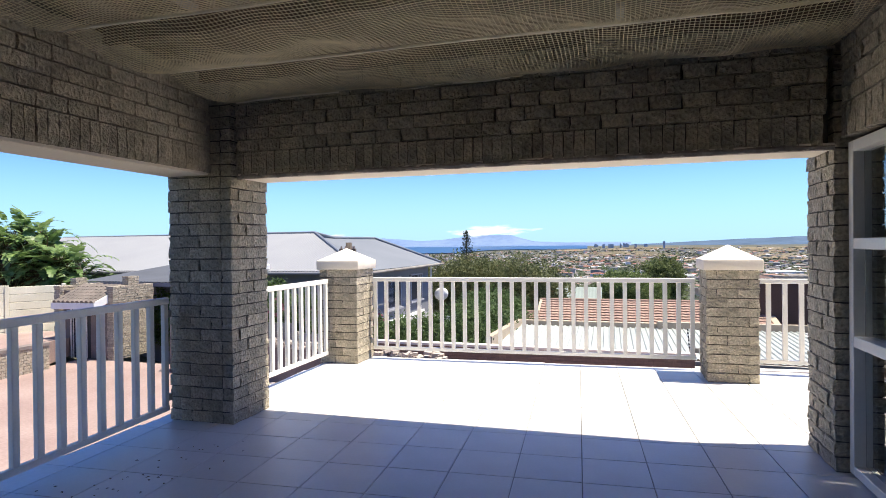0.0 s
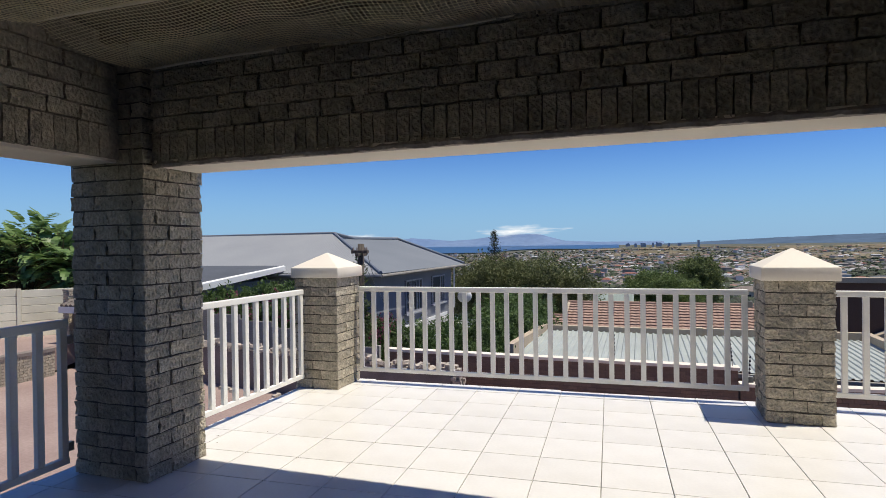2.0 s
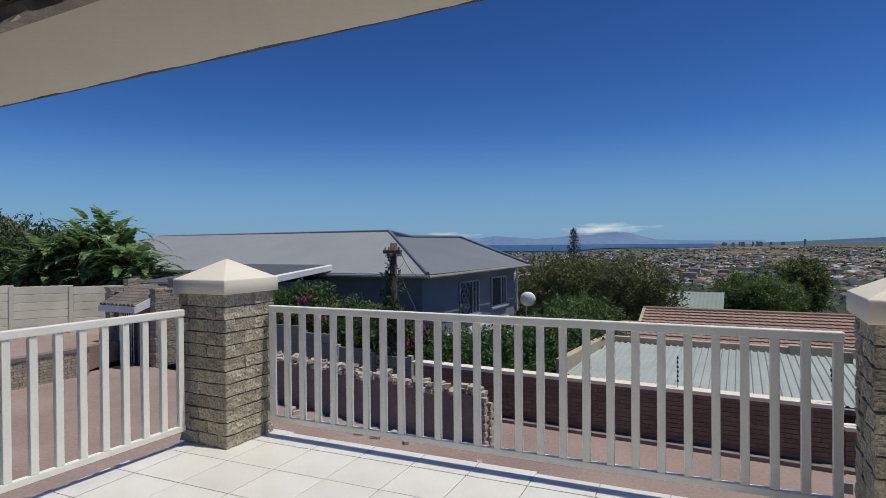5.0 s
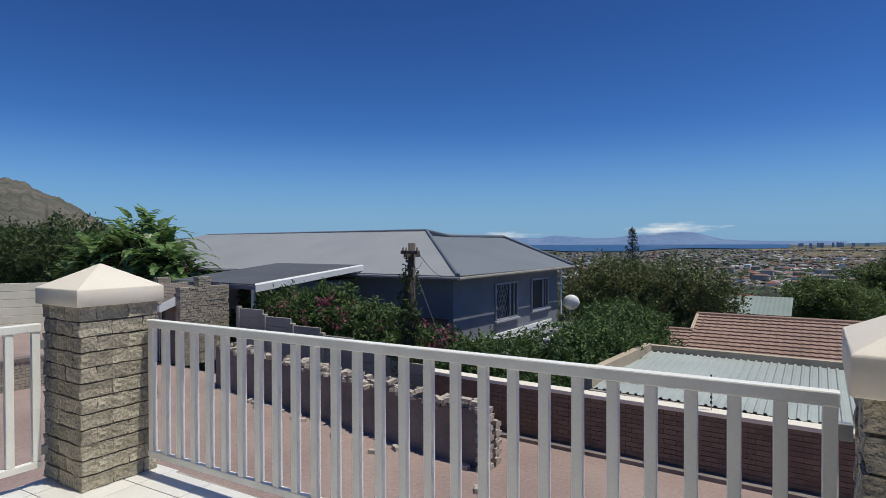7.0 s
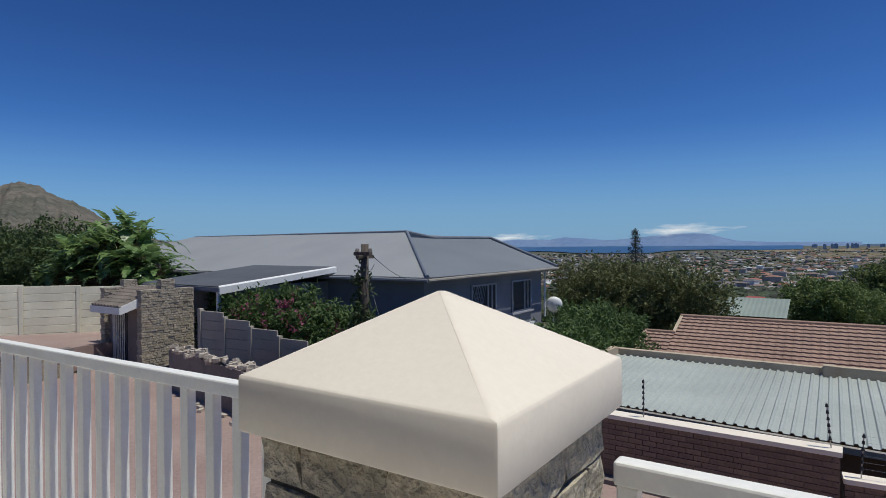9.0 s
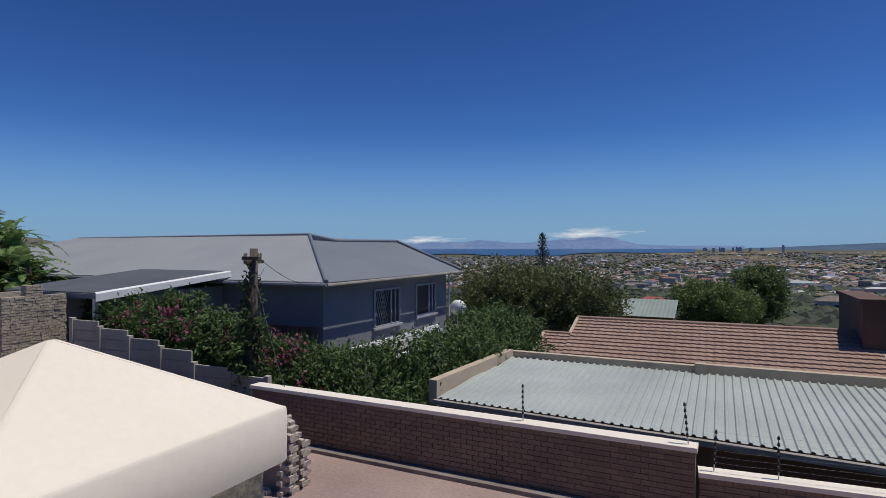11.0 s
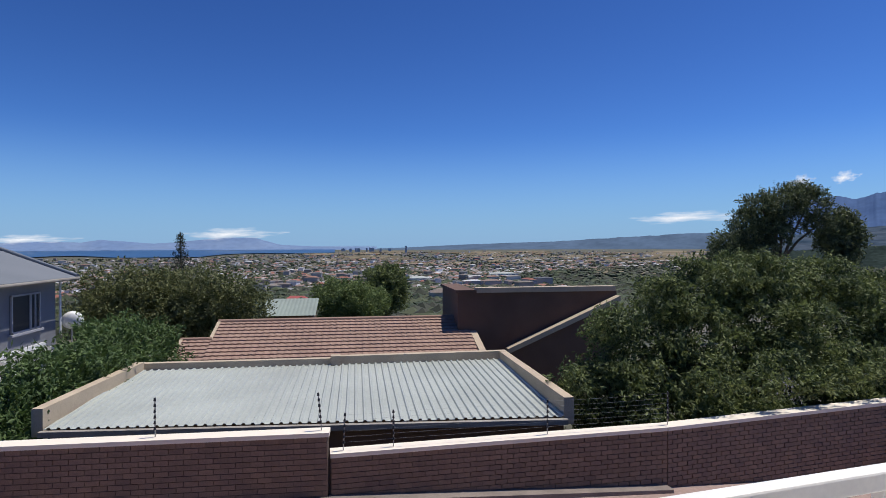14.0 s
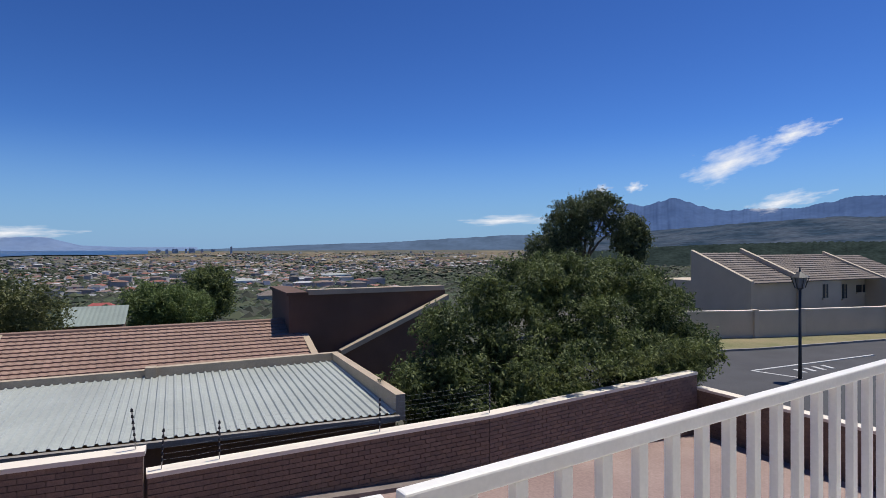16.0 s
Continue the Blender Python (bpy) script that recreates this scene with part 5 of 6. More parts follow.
# ---- garage with sheet roof and parapets ----
garage = thing("garage", "flat-roofed garage with beige parapets and sheet roof", "garage", (2, 20.5, -4.2))
FL, FR, BR, BL = (-3.6, 18.55), (7.43, 17.75), (7.42, 23.40), (-3.3, 23.46)
part("wall", prism([(-3.45, 18.75), (7.3, 17.95), (7.25, 23.2), (-3.2, 23.3)], -4.6, -1.95), M_BROWNWALL, garage, "dark brown wall")


def wall_between(p, q, w, z0, z1):
    return along(p, q, w, z0, z1)


part("parapet", along((-3.5, 18.55), (-3.2, 23.3), 0.22, -2.1, -1.53), M_BEIGE, garage, "beige plastered parapet")
part("parapet", along((7.33, 17.70), (7.31, 23.3), 0.22, -2.1, -1.53), M_BEIGE, garage, "beige plastered parapet")
part("parapet", along((-3.3, 23.42), (2.2, 23.34), 0.22, -2.1, -1.58), M_BEIGE, garage, "beige plastered parapet")
part("parapet", along((2.2, 23.30), (7.42, 23.36), 0.22, -2.1, -1.52), M_BEIGE, garage, "beige plastered parapet")
part("parapet_end", along((2.1, 23.22), (2.36, 23.22), 0.3, -1.9, -1.49), M_BEIGE, garage)
verts, faces = [], []
prof = [(0, 0), (0.06, 0), (0.085, 0.035), (0.125, 0.035), (0.15, 0)]
x = -3.36
cols = []
while x < 7.2:
    for dx, dz in prof:
        cols.append((x + dx, dz))
    x += 0.19
for i, (x, dz) in enumerate(cols):
    u = (x + 3.5) / 10.9
    yf, yb = 18.50 + (17.66 - 18.50) * u, 23.25
    verts += [(x, yf, -1.93 + dz), (x, yb, -1.77 + dz), (x, yb, -1.775 + dz), (x, yf, -1.94 + dz)]
    if i:
        a, b = 4 * (i - 1), 4 * i
        faces += [(a, b, b + 1, a + 1), (a + 2, b + 2, b + 3, a + 3), (a + 3, b + 3, b, a)]
part("roof_sheet", quick("roof_sheet", verts, faces, M_SHEET), None, garage, "pale grey-green ribbed roof sheets")
part("gutter", along((-3.4, 18.42), (7.25, 17.58), 0.12, -2.06, -1.95), M_DULLGUTTER, garage, "weathered grey gutter")
part("downpipe", tubed([(-3.3, 18.45, -2.05), (-3.3, 18.45, -3.5)], 0.04, 6), M_FASCIA, garage)

# ---- brown house with tiled roof ----
brown = thing("tiled_house", "house with terracotta tiled roof and dark brown gable walls", "house", (4, 33, -6))


def tile_field(x0, x1, y0, y1, z0, z1, mat, gauge=0.33, wide=0.30):
    """Lapped rows of wavy roof tiles between a lower and an upper edge."""
    rows = max(int(math.hypot(y1 - y0, z1 - z0) / gauge), 1)
    verts, faces = [], []
    cols = int((x1 - x0) / wide)
    for r in range(rows):
        ya, yb = y0 + (y1 - y0) * r / rows, y0 + (y1 - y0) * (r + 1.12) / rows
        za, zb = z0 + (z1 - z0) * r / rows + 0.065, z0 + (z1 - z0) * (r + 1.12) / rows + 0.005
        for c in range(cols):
            o = len(verts)
            j = random.uniform(-0.006, 0.006)
            for k in range(5):
                u = k / 4
                x = x0 + (c + u * 0.985) * wide
                h = 0.010 * math.sin(u * 2 * math.pi)
                verts += [(x, ya + j, za + h), (x, yb, zb + h), (x, ya + j, za + h - 0.07)]
            for k in range(4):
                a = o + 3 * k
                faces += [(a, a + 3, a + 4, a + 1), (a + 2, a + 5, a + 3, a)]
    return quick("tiles", verts, faces, mat)


tagged(part("roof_tiles", tile_field(-3.5, 8.2, 29.0, 34.5, -3.62, -1.82, M_TILEROOF), None, brown, "terracotta roof tiles"), kind="stuff")
tagged(part("roof_tiles", tile_field(-4.7, -3.5, 29.0, 32.8, -3.62, -2.38, M_TILEROOF), None, brown, "terracotta roof tiles"), kind="stuff")
part("ridge", tubed([(-3.6, 34.5, -1.80), (8.2, 34.5, -1.80)], 0.11, 8), M_TILEROOF, brown)
part("ridge", tubed([(-4.8, 32.8, -2.36), (-3.5, 32.8, -2.36)], 0.1, 8), M_TILEROOF, brown)
part("roof_back", prism([(-3.5, 29), (8.2, 29), (8.2, 34.5), (-3.5, 34.5)], -5.5, [-3.7, -3.7, -1.92, -1.92]), M_BROWNWALL, brown)
part("verge", prism([(-3.62, 32.7), (-3.48, 32.7), (-3.48, 34.5), (-3.62, 34.5)], [-2.6, -2.6, -1.95, -1.95], [-2.33, -2.33, -1.74, -1.74]), M_BEIGE, brown)
part("verge", prism([(-4.84, 29), (-4.7, 29), (-4.7, 32.8), (-4.84, 32.8)], [-3.75, -3.75, -2.5, -2.5], [-3.55, -3.55, -2.3, -2.3]), M_BEIGE, brown)
part("verge", prism([(8.2, 29.5), (8.5, 29.5), (8.5, 33.2), (8.2, 33.2)], [-3.7, -3.7, -2.5, -2.5], [-3.25, -3.25, -2.25, -2.25]), M_BEIGE, brown, "pale rendered verge")
part("gable_wall", boxed(8.0, 15.6, 33.0, 33.3, -6.5, -0.5), M_BROWNWALL, brown, "dark brown gable wall")
part("gable_wall", boxed(7.62, 8.0, 33.0, 38, -6.5, -0.5), M_BROWNWALL, brown, "dark brown gable wall")
part("gable_coping", boxed(8.5, 15.5, 32.88, 33.4, -0.50, -0.26), M_BEIGE, brown, "beige coping")
part("gable_coping", boxed(7.5, 8.5, 32.9, 38, -0.50, -0.36), M_BROWNWALL, brown)
part("raking_wall", prism([(10.0, 32.5), (15.4, 32.5), (15.4, 32.8), (10.0, 32.8)], -6.5, [-3.3, -0.95, -0.95, -3.3]), M_BROWNWALL, brown)
part("raking_coping", prism([(9.9, 32.35), (15.5, 32.35), (15.5, 32.85), (9.9, 32.85)], [-3.36, -0.95, -0.95, -3.36], [-3.12, -0.70, -0.70, -3.12]), M_BEIGE, brown, "beige raking coping")

shed = thing("green_roof_house", "small house with pale green sheet roof", "house", (-2.3, 53, -9))
part("wall", boxed(-4.2, -0.5, 52, 55.8, -9.5, -3.5), M_BROWNWALL, shed)
part("roof", sheet_roof([(-4.5, 51.6, -3.55), (-0.3, 51.6, -3.55), (-0.3, 56, -2.6), (-4.5, 56, -2.6)], M_SHEET, (1, 0, 0), 0.008, 0.3), M_SHEDROOF, shed, "pale green sheet roof")

# ---- street to the east ----
tagged(part("road", prism([(16.8, 2), (60, -2), (66, 21.5), (37.8, 24.6), (29.5, 25.4), (22, 27.2), (16.8, 29.5)], -3.9, [-3.42, -3.6, -3.66, -3.54, -3.5, -3.48, -3.46]), M_ASPHALT), "grey asphalt street", "road", kind="structure")
tagged(part("verge", prism([(22, 27.25), (29.5, 25.45), (37.8, 24.65), (66, 21.55), (70, 25), (44, 29), (33, 31), (24, 34)], -4.5, [-3.42, -3.42, -3.46, -3.56, -3.5, -3.4, -3.36, -3.36]), M_GRASS), "dry grass verge along the street", "verge", kind="structure")
KERB = [(22, 27.2, -3.40), (29.5, 25.4, -3.40), (37.8, 24.6, -3.44), (66, 21.5, -3.54)]
for k, (a, b) in enumerate(zip(KERB, KERB[1:])):
    tagged(part(("kerb", "kerb_middle", "kerb_east")[k], along(a[:2], b[:2], 0.16, -3.9, [a[2], b[2], b[2], a[2]]), M_KERB), "worn concrete kerb", "kerb", kind="structure")
for a, b in (((24.65, 22.2), (33.0, 22.1)), ((24.65, 22.15), (25.2, 20.4)), ((21.2, 21.75), (24.2, 19.2))):
    tagged(part("road_marking", along(a, b, 0.12, -3.6, -3.475), M_ROADPAINT), "worn white painted road line", "road marking", "road lines", "structure")
for k in range(4):
    tagged(part("road_marking", along((26.3 + 0.62 * k, 21.0), (26.5 + 0.62 * k, 21.6), 0.2, -3.6, -3.475), M_ROADPAINT), "worn white painted road letter bar", "road marking", "road lines", "structure")
street = thing("street_lamp", "dark street lamp with lantern head", "street lamp", (24.98, 20.36, -3.5))
part("post", tubed([(24.98, 20.36, -3.6), (24.98, 20.36, -2.6), (24.98, 20.36, 0.1)], [0.075, 0.06, 0.045], 10), M_LAMPPAINT, street, smooth=True)
bm = bmesh.new()
bmesh.ops.create_cone(bm, cap_ends=True, segments=6, radius1=0.16, radius2=0.30, depth=0.42, matrix=pose(24.98, 20.36, 0.28))
part("lantern", bm, M_LAMPGLASS, street, "pale lantern glass")
bm = bmesh.new()
bmesh.ops.create_cone(bm, cap_ends=True, segments=6, radius1=0.36, radius2=0.05, depth=0.22, matrix=pose(24.98, 20.36, 0.60))
part("lantern_roof", bm, M_LAMPPAINT, street)
for k in range(6):
    a = math.pi * k / 3
    part("lantern_rib", tubed([(24.98 + 0.165 * math.cos(a), 20.36 + 0.165 * math.sin(a), 0.07), (24.98 + 0.305 * math.cos(a), 20.36 + 0.305 * math.sin(a), 0.49)], 0.018, 5), M_LAMPPAINT, street)
part("finial", tubed([(24.98, 20.36, 0.70), (24.98, 20.36, 0.80), (24.98, 20.36, 0.90)], [0.05, 0.03, 0.01], 6), M_LAMPPAINT, street)
part("collar", tubed([(24.98, 20.36, 0.0), (24.98, 20.36, 0.07)], [0.06, 0.15], 8), M_LAMPPAINT, street)

far = thing("beige_house", "beige plastered house with grey-brown tiled gable roofs", "house", (42, 38, -3.6))
part("wall", boxed(35.0, 45.0, 35.0, 43, -4.2, -0.75), M_BEIGEHOUSE, far)
part("wall", boxed(44.6, 57.0, 36.2, 43, -4.2, -0.75), M_BEIGEHOUSE, far)


def gable(x0, x1, y0, y1, z0, z1, w=0.3, thick=0.22):
    """A raking parapet wall across x at the end of a roof."""
    bm = bmesh.new()
    a = [bm.verts.new((x0, y, z)) for y, z in ((y0, -4), (y1, -4), (y1, z1), (y0, z0))]
    b = [bm.verts.new((x0 + w, y, z)) for y, z in ((y0, -4), (y1, -4), (y1, z1), (y0, z0))]
    bm.faces.new(a)
    bm.faces.new(b[::-1])
    for k in range(4):
        bm.faces.new((a[k], a[(k + 1) % 4], b[(k + 1) % 4], b[k]))
    return bm


tagged(part("roof_tiles", tile_field(35.3, 40.0, 34.7, 39.5, -0.75, 1.25, M_TILEROOF2, 0.36, 0.36), None, far), kind="stuff")
tagged(part("roof_tiles", tile_field(40.3, 50.2, 34.9, 39.5, -0.75, 1.05, M_TILEROOF2, 0.36, 0.36), None, far), kind="stuff")
tagged(part("roof_tiles", tile_field(50.5, 57.0, 36.0, 40.5, -0.9, 0.9, M_TILEROOF2, 0.36, 0.36), None, far), kind="stuff")
part("gable_parapet", gable(34.8, 35.2, 34.6, 39.5, -0.55, 1.5), M_BEIGEHOUSE, far)
part("gable_parapet", gable(40.0, 40.4, 34.6, 39.5, -0.45, 1.6), M_BEIGEHOUSE, far)
part("gable_parapet", gable(50.1, 50.5, 34.6, 39.5, -0.75, 1.3), M_BEIGEHOUSE, far)
for x0, x1, z0, z1, yy in ((42.9, 43.5, -2.0, -1.0, 35.0), (45.4, 46.4, -2.4, -1.2, 36.2), (47.2, 47.8, -2.3, -1.2, 36.2), (49.0, 50.4, -1.9, -1.3, 36.2), (51.5, 53.2, -3.0, -1.6, 36.2)):
    w = part("window", boxed(x0, x1, yy - 0.03, yy + 0.02, z0, z1), M_BLACK, far, "dark window in a pale frame")
    part("frame", boxed(x0 - 0.06, x1 + 0.06, yy - 0.05, yy - 0.032, z1, z1 + 0.07), M_BEIGEHOUSE, w)
    part("mullion", boxed((x0 + x1) / 2 - 0.04, (x0 + x1) / 2 + 0.04, yy - 0.05, yy - 0.031, z0, z1), M_BEIGEHOUSE, w)
    part("sill", boxed(x0 - 0.08, x1 + 0.08, yy - 0.12, yy, z0 - 0.1, z0), M_BEIGEHOUSE, w)
w = part("window", boxed(34.97, 35.02, 36.7, 38.2, -2.3, -0.85), M_BLACK, far, "dark window in a pale frame")
for y0, y1, z0, z1 in ((36.64, 36.72, -2.36, -0.79), (38.18, 38.26, -2.36, -0.79), (37.4, 37.48, -2.3, -0.85), (36.7, 38.2, -0.86, -0.78), (36.7, 38.2, -1.62, -1.55)):
    part("frame", boxed(34.94, 34.968, y0, y1, z0, z1), M_BEIGEHOUSE, w)
part("sill", boxed(34.86, 34.97, 36.6, 38.3, -2.44, -2.36), M_BEIGEHOUSE, w)
part("downpipe", tubed([(35.4, 34.9, -0.8), (35.4, 34.9, -4.0)], 0.06, 6), M_BEIGEHOUSE, far)
far.location += Vector((2.4, -2.9, -0.05))
yard = thing("garden_wall", "beige plastered garden wall along the street verge", "wall", (32.4, 27.9, -3.5))
WALL = [(27.6, 29.6, -1.95), (32.4, 27.9, -1.98), (35.4, 27.2, -1.95), (41.3, 25.9, -2.05), (62.0, 22.9, -2.1)]
for a, b in zip(WALL, WALL[1:]):
    part("section", along(a[:2], b[:2], 0.24, -4.2, a[2]), M_BEIGEHOUSE, yard)
    part("coping", along(a[:2], b[:2], 0.30, a[2] + 0.002, a[2] + 0.06), M_CREAM, yard, "pale coping")
    part("pier", boxed(b[0] - 0.18, b[0] + 0.18, b[1] - 0.18, b[1] + 0.18, -4.2, a[2] + 0.1), M_BEIGEHOUSE, yard)


# ---- distance ----
def polar(az, r, z):
    return (r * math.sin(radians(az)), r * math.cos(radians(az)), z)


def ridge(name, label, knots, r0, r1, mat, rough=0.08, z0=-40, step=0.12, rows=8, freq=1.2):
    """A mountain range: a sloping sheet from a foot at r0 up to a crest at r1, with knots (azimuth, slope of sight)."""
    az0, az1 = knots[0][0], knots[-1][0]
    n = int((az1 - az0) / step)
    verts, faces = [], []
    for i in range(n + 1):
        az = az0 + (az1 - az0) * i / n
        s = np.interp(az, [k[0] for k in knots], [k[1] for k in knots])
        s *= 1 + rough * (noise.fractal((az * freq, 0.3, 1.0), 0.9, 2.2, 5) + 0.55 * abs(noise.noise((az * freq * 3.1, 4.0, 0))))
        for k in range(rows):
            u = k / (rows - 1)
            r = r0 + (r1 - r0) * u
            zz = z0 + (1.6 + s * r1 - z0) * u ** 1.3
            zz += (1 - u) * u * s * r1 * 0.35 * noise.fractal((az * freq * 0.7, u * 2, 2.0), 0.9, 2.1, 3)
            verts.append(polar(az, r, zz))
        if i:
            for k in range(rows - 1):
                a, b = (i - 1) * rows + k, i * rows + k
                faces.append((a, b, b + 1, a + 1))
    me = quick(name, verts, faces, mat)
    me.polygons.foreach_set("use_smooth", [True] * len(me.polygons))
    return tagged(new(name, me), label, "mountain", kind="structure")


ridge("backdrop_far_mountain", "mountain across the bay, haze painted in as blue", [(-36, 0.0), (-31, 0.004), (-28, 0.0085), (-25.5, 0.0095), (-23.4, 0.0085), (-22, 0.0125), (-20.5, 0.0105), (-18, 0.007), (-16, 0.009), (-14.3, 0.0125), (-12, 0.0165), (-9.5, 0.0165), (-8.2, 0.010), (-7.0, 0.0045), (-4, 0.002), (2, 0.0015)], 4500, 4800, M_MTN, 0.03, -20)
ridge("backdrop_hills", "low hills beyond the plain, haze painted into their blue", [(-2, -0.004), (4, -0.001), (9, 0.003), (13, 0.006), (18, 0.008), (23, 0.0125), (27, 0.0165), (31, 0.0195), (36, 0.022), (42, 0.024), (50, 0.022), (60, 0.02), (80, 0.02)], 4300, 4700, M_HILL, 0.10, -25, freq=0.5)
ridge("backdrop_range", "jagged mountain range with lower slopes, haze painted in as blue", [(33.5, -0.004), (36, 0.02), (38.5, 0.055), (41, 0.071), (42.3, 0.070), (44, 0.066), (45.5, 0.073), (46.8, 0.078), (48.2, 0.068), (49.5, 0.060), (51.1, 0.054), (52.5, 0.056), (54.5, 0.056), (57, 0.056), (59, 0.064), (60.8, 0.0715), (63, 0.068), (67, 0.06), (75, 0.05), (90, 0.04)], 3700, 4650, M_MTN_R, 0.04, -20, 0.08, 12, 1.1)
ridge("backdrop_foothills", "dark foothills with fields under the range, tinted blue for haze", [(25, -0.026), (31, -0.014), (36, 0.008), (42, 0.021), (48, 0.030), (54, 0.036), (60, 0.042), (70, 0.040), (90, 0.03)], 1600, 3500, M_FOOTHILL, 0.06, -60, 0.25, 8, 0.35)
ridge("backdrop_woods", "dark belt of trees at the foot of the hills", [(28, -0.034), (33, -0.022), (38, -0.009), (44, -0.001), (50, 0.003), (58, 0.006), (70, 0.006), (90, 0.005)], 1250, 1500, M_WOODS, 0.35, -60, 0.10, 5, 5.0)
ridge("backdrop_scrub_mountain", "steep scrub-covered mountain slope", [(-120, 0.12), (-95, 0.14), (-80, 0.12), (-74, 0.085), (-71.5, 0.083), (-69.8, 0.0945), (-68.5, 0.086), (-67.4, 0.074), (-66.2, 0.068), (-65.3, 0.058), (-64.3, 0.046), (-62, 0.02), (-58, 0.004)], 700, 1600, M_MTN_L, 0.05, 0, 0.15, 18, 2.0)

# sea
verts, faces = [], []
azs = np.linspace(-62, -2, 60)
rr = [2350, 2600, 3000, 3500, 4100, 4600, 4940]
for a in azs:
    for r in rr:
        r2 = max(r, 2350 + 260 * math.sin(a * 0.45) + 900 * max(0, (a + 14) / 12))
        x, y, _ = polar(a, r2, 0)
        verts.append((x, y, np.interp(r2, [2350, 2600, 4950], [-32, -27, -10.5])))
for i in range(len(azs) - 1):
    for k in range(len(rr) - 1):
        a, b = i * len(rr) + k, (i + 1) * len(rr) + k
        faces.append((a, b, b + 1, a + 1))
tagged(new("water", quick("water", verts, faces, M_WATER)), "deep blue sea of the bay", "sea", kind="structure")


def far_rows(count, rng, lo, hi, az0, az1):
    """Places on the plain, spread evenly as the eye sees them."""
    grid = np.geomspace(120, 4600, 400)
    prof = np.array([-(ground_z(0.0, float(r)) - 1.6) / r for r in grid])
    out = []
    while len(out) < count:
        s = rng.uniform(lo, hi)
        ok = np.nonzero(prof < s)[0]
        if not len(ok):
            continue
        r = grid[ok[0]] * rng.uniform(0.97, 1.03)
        az = rng.uniform(az0, az1)
        if az < -5 and r > 2300 + 900 * max(0, (az + 14) / 12):
            continue
        out.append((az, r))
    return out


def town(count, seed):
    rng = np.random.default_rng(seed)
    verts, faces, slots = [], [], []
    for az, r in far_rows(count, rng, 0.008, 0.075, -38, 44):
        x, y, _ = polar(az, r, 0)
        if noise.noise((x * 0.004, y * 0.004, 0.5)) < -0.36 or noise.noise((x * 0.0011, y * 0.0011, 9.0)) < -0.45:
            continue
        z = ground_z(x, y) - 0.5
        l, w, h, t = rng.uniform(3.5, 8.5), rng.uniform(3, 4.6), rng.uniform(2.4, 3.6), rng.uniform(1.0, 1.9)
        if rng.random() < 0.05:
            h, l = h + rng.uniform(3, 7), l * 1.3
        a = rng.choice((0.0, 1.57)) + 2.2 * noise.noise((x * 0.0018, y * 0.0018, 3.0)) + rng.normal() * 0.12
        ca, sa = math.cos(a), math.sin(a)
        o = len(verts)
        for px, py, pz in ((-l, -w, 0), (l, -w, 0), (l, w, 0), (-l, w, 0), (-l, -w, h), (l, -w, h), (l, w, h), (-l, w, h)):
            verts.append((x + ca * px - sa * py, y + sa * px + ca * py, z + pz))
        faces += [(o, o + 1, o + 5, o + 4), (o + 1, o + 2, o + 6, o + 5), (o + 2, o + 3, o + 7, o + 6), (o + 3, o, o + 4, o + 7)]
        slots += [0] * 4
        o = len(verts)
        k = 1.07
        for px, py, pz in ((-l * k, -w * k, h), (l * k, -w * k, h), (l * k, w * k, h), (-l * k, w * k, h), (-l * 0.45, 0, h + t), (l * 0.45, 0, h + t)):
            verts.append((x + ca * px - sa * py, y + sa * px + ca * py, z + pz))
        faces += [(o, o + 1, o + 5, o + 4), (o + 2, o + 3, o + 4, o + 5), (o + 1, o + 2, o + 5), (o + 3, o, o + 4)]
        slots += [1] * 4
    tagged(new("town_houses", quick("town_houses", verts, faces, [M_WALLS, M_ROOFS], slots)), "spread of small houses on the plain", "houses", kind="stuff")


def town_trees(count, seed, lo, hi, small, large):
    rng = np.random.default_rng(seed)
    bm = bmesh.new()
    bmesh.ops.create_icosphere(bm, subdivisions=1, radius=1)
    tv = np.array([v.co[:] for v in bm.verts])
    tf = np.array([[v.index for v in f.verts] for f in bm.faces])
    bm.free()
    pts = far_rows(count, rng, lo, hi, -40, 60)
    verts = np.empty((len(pts), len(tv), 3))
    for i, (az, r) in enumerate(pts):
        x, y, _ = polar(az, r, 0)
        s = rng.uniform(small, large)
        verts[i] = tv * (1 + 0.25 * rng.normal(size=(len(tv), 1))) * (s * rng.uniform(1, 1.7), s, s * 0.85) + (x, y, ground_z(x, y) + s * 0.4)
    faces = (tf[None] + (np.arange(len(pts)) * len(tv))[:, None, None]).reshape(-1, 3)
    tagged(new("town_trees", quick("town_trees", verts.reshape(-1, 3), faces, M_BUSH)), "scattered dark trees between the houses", "trees", kind="stuff")


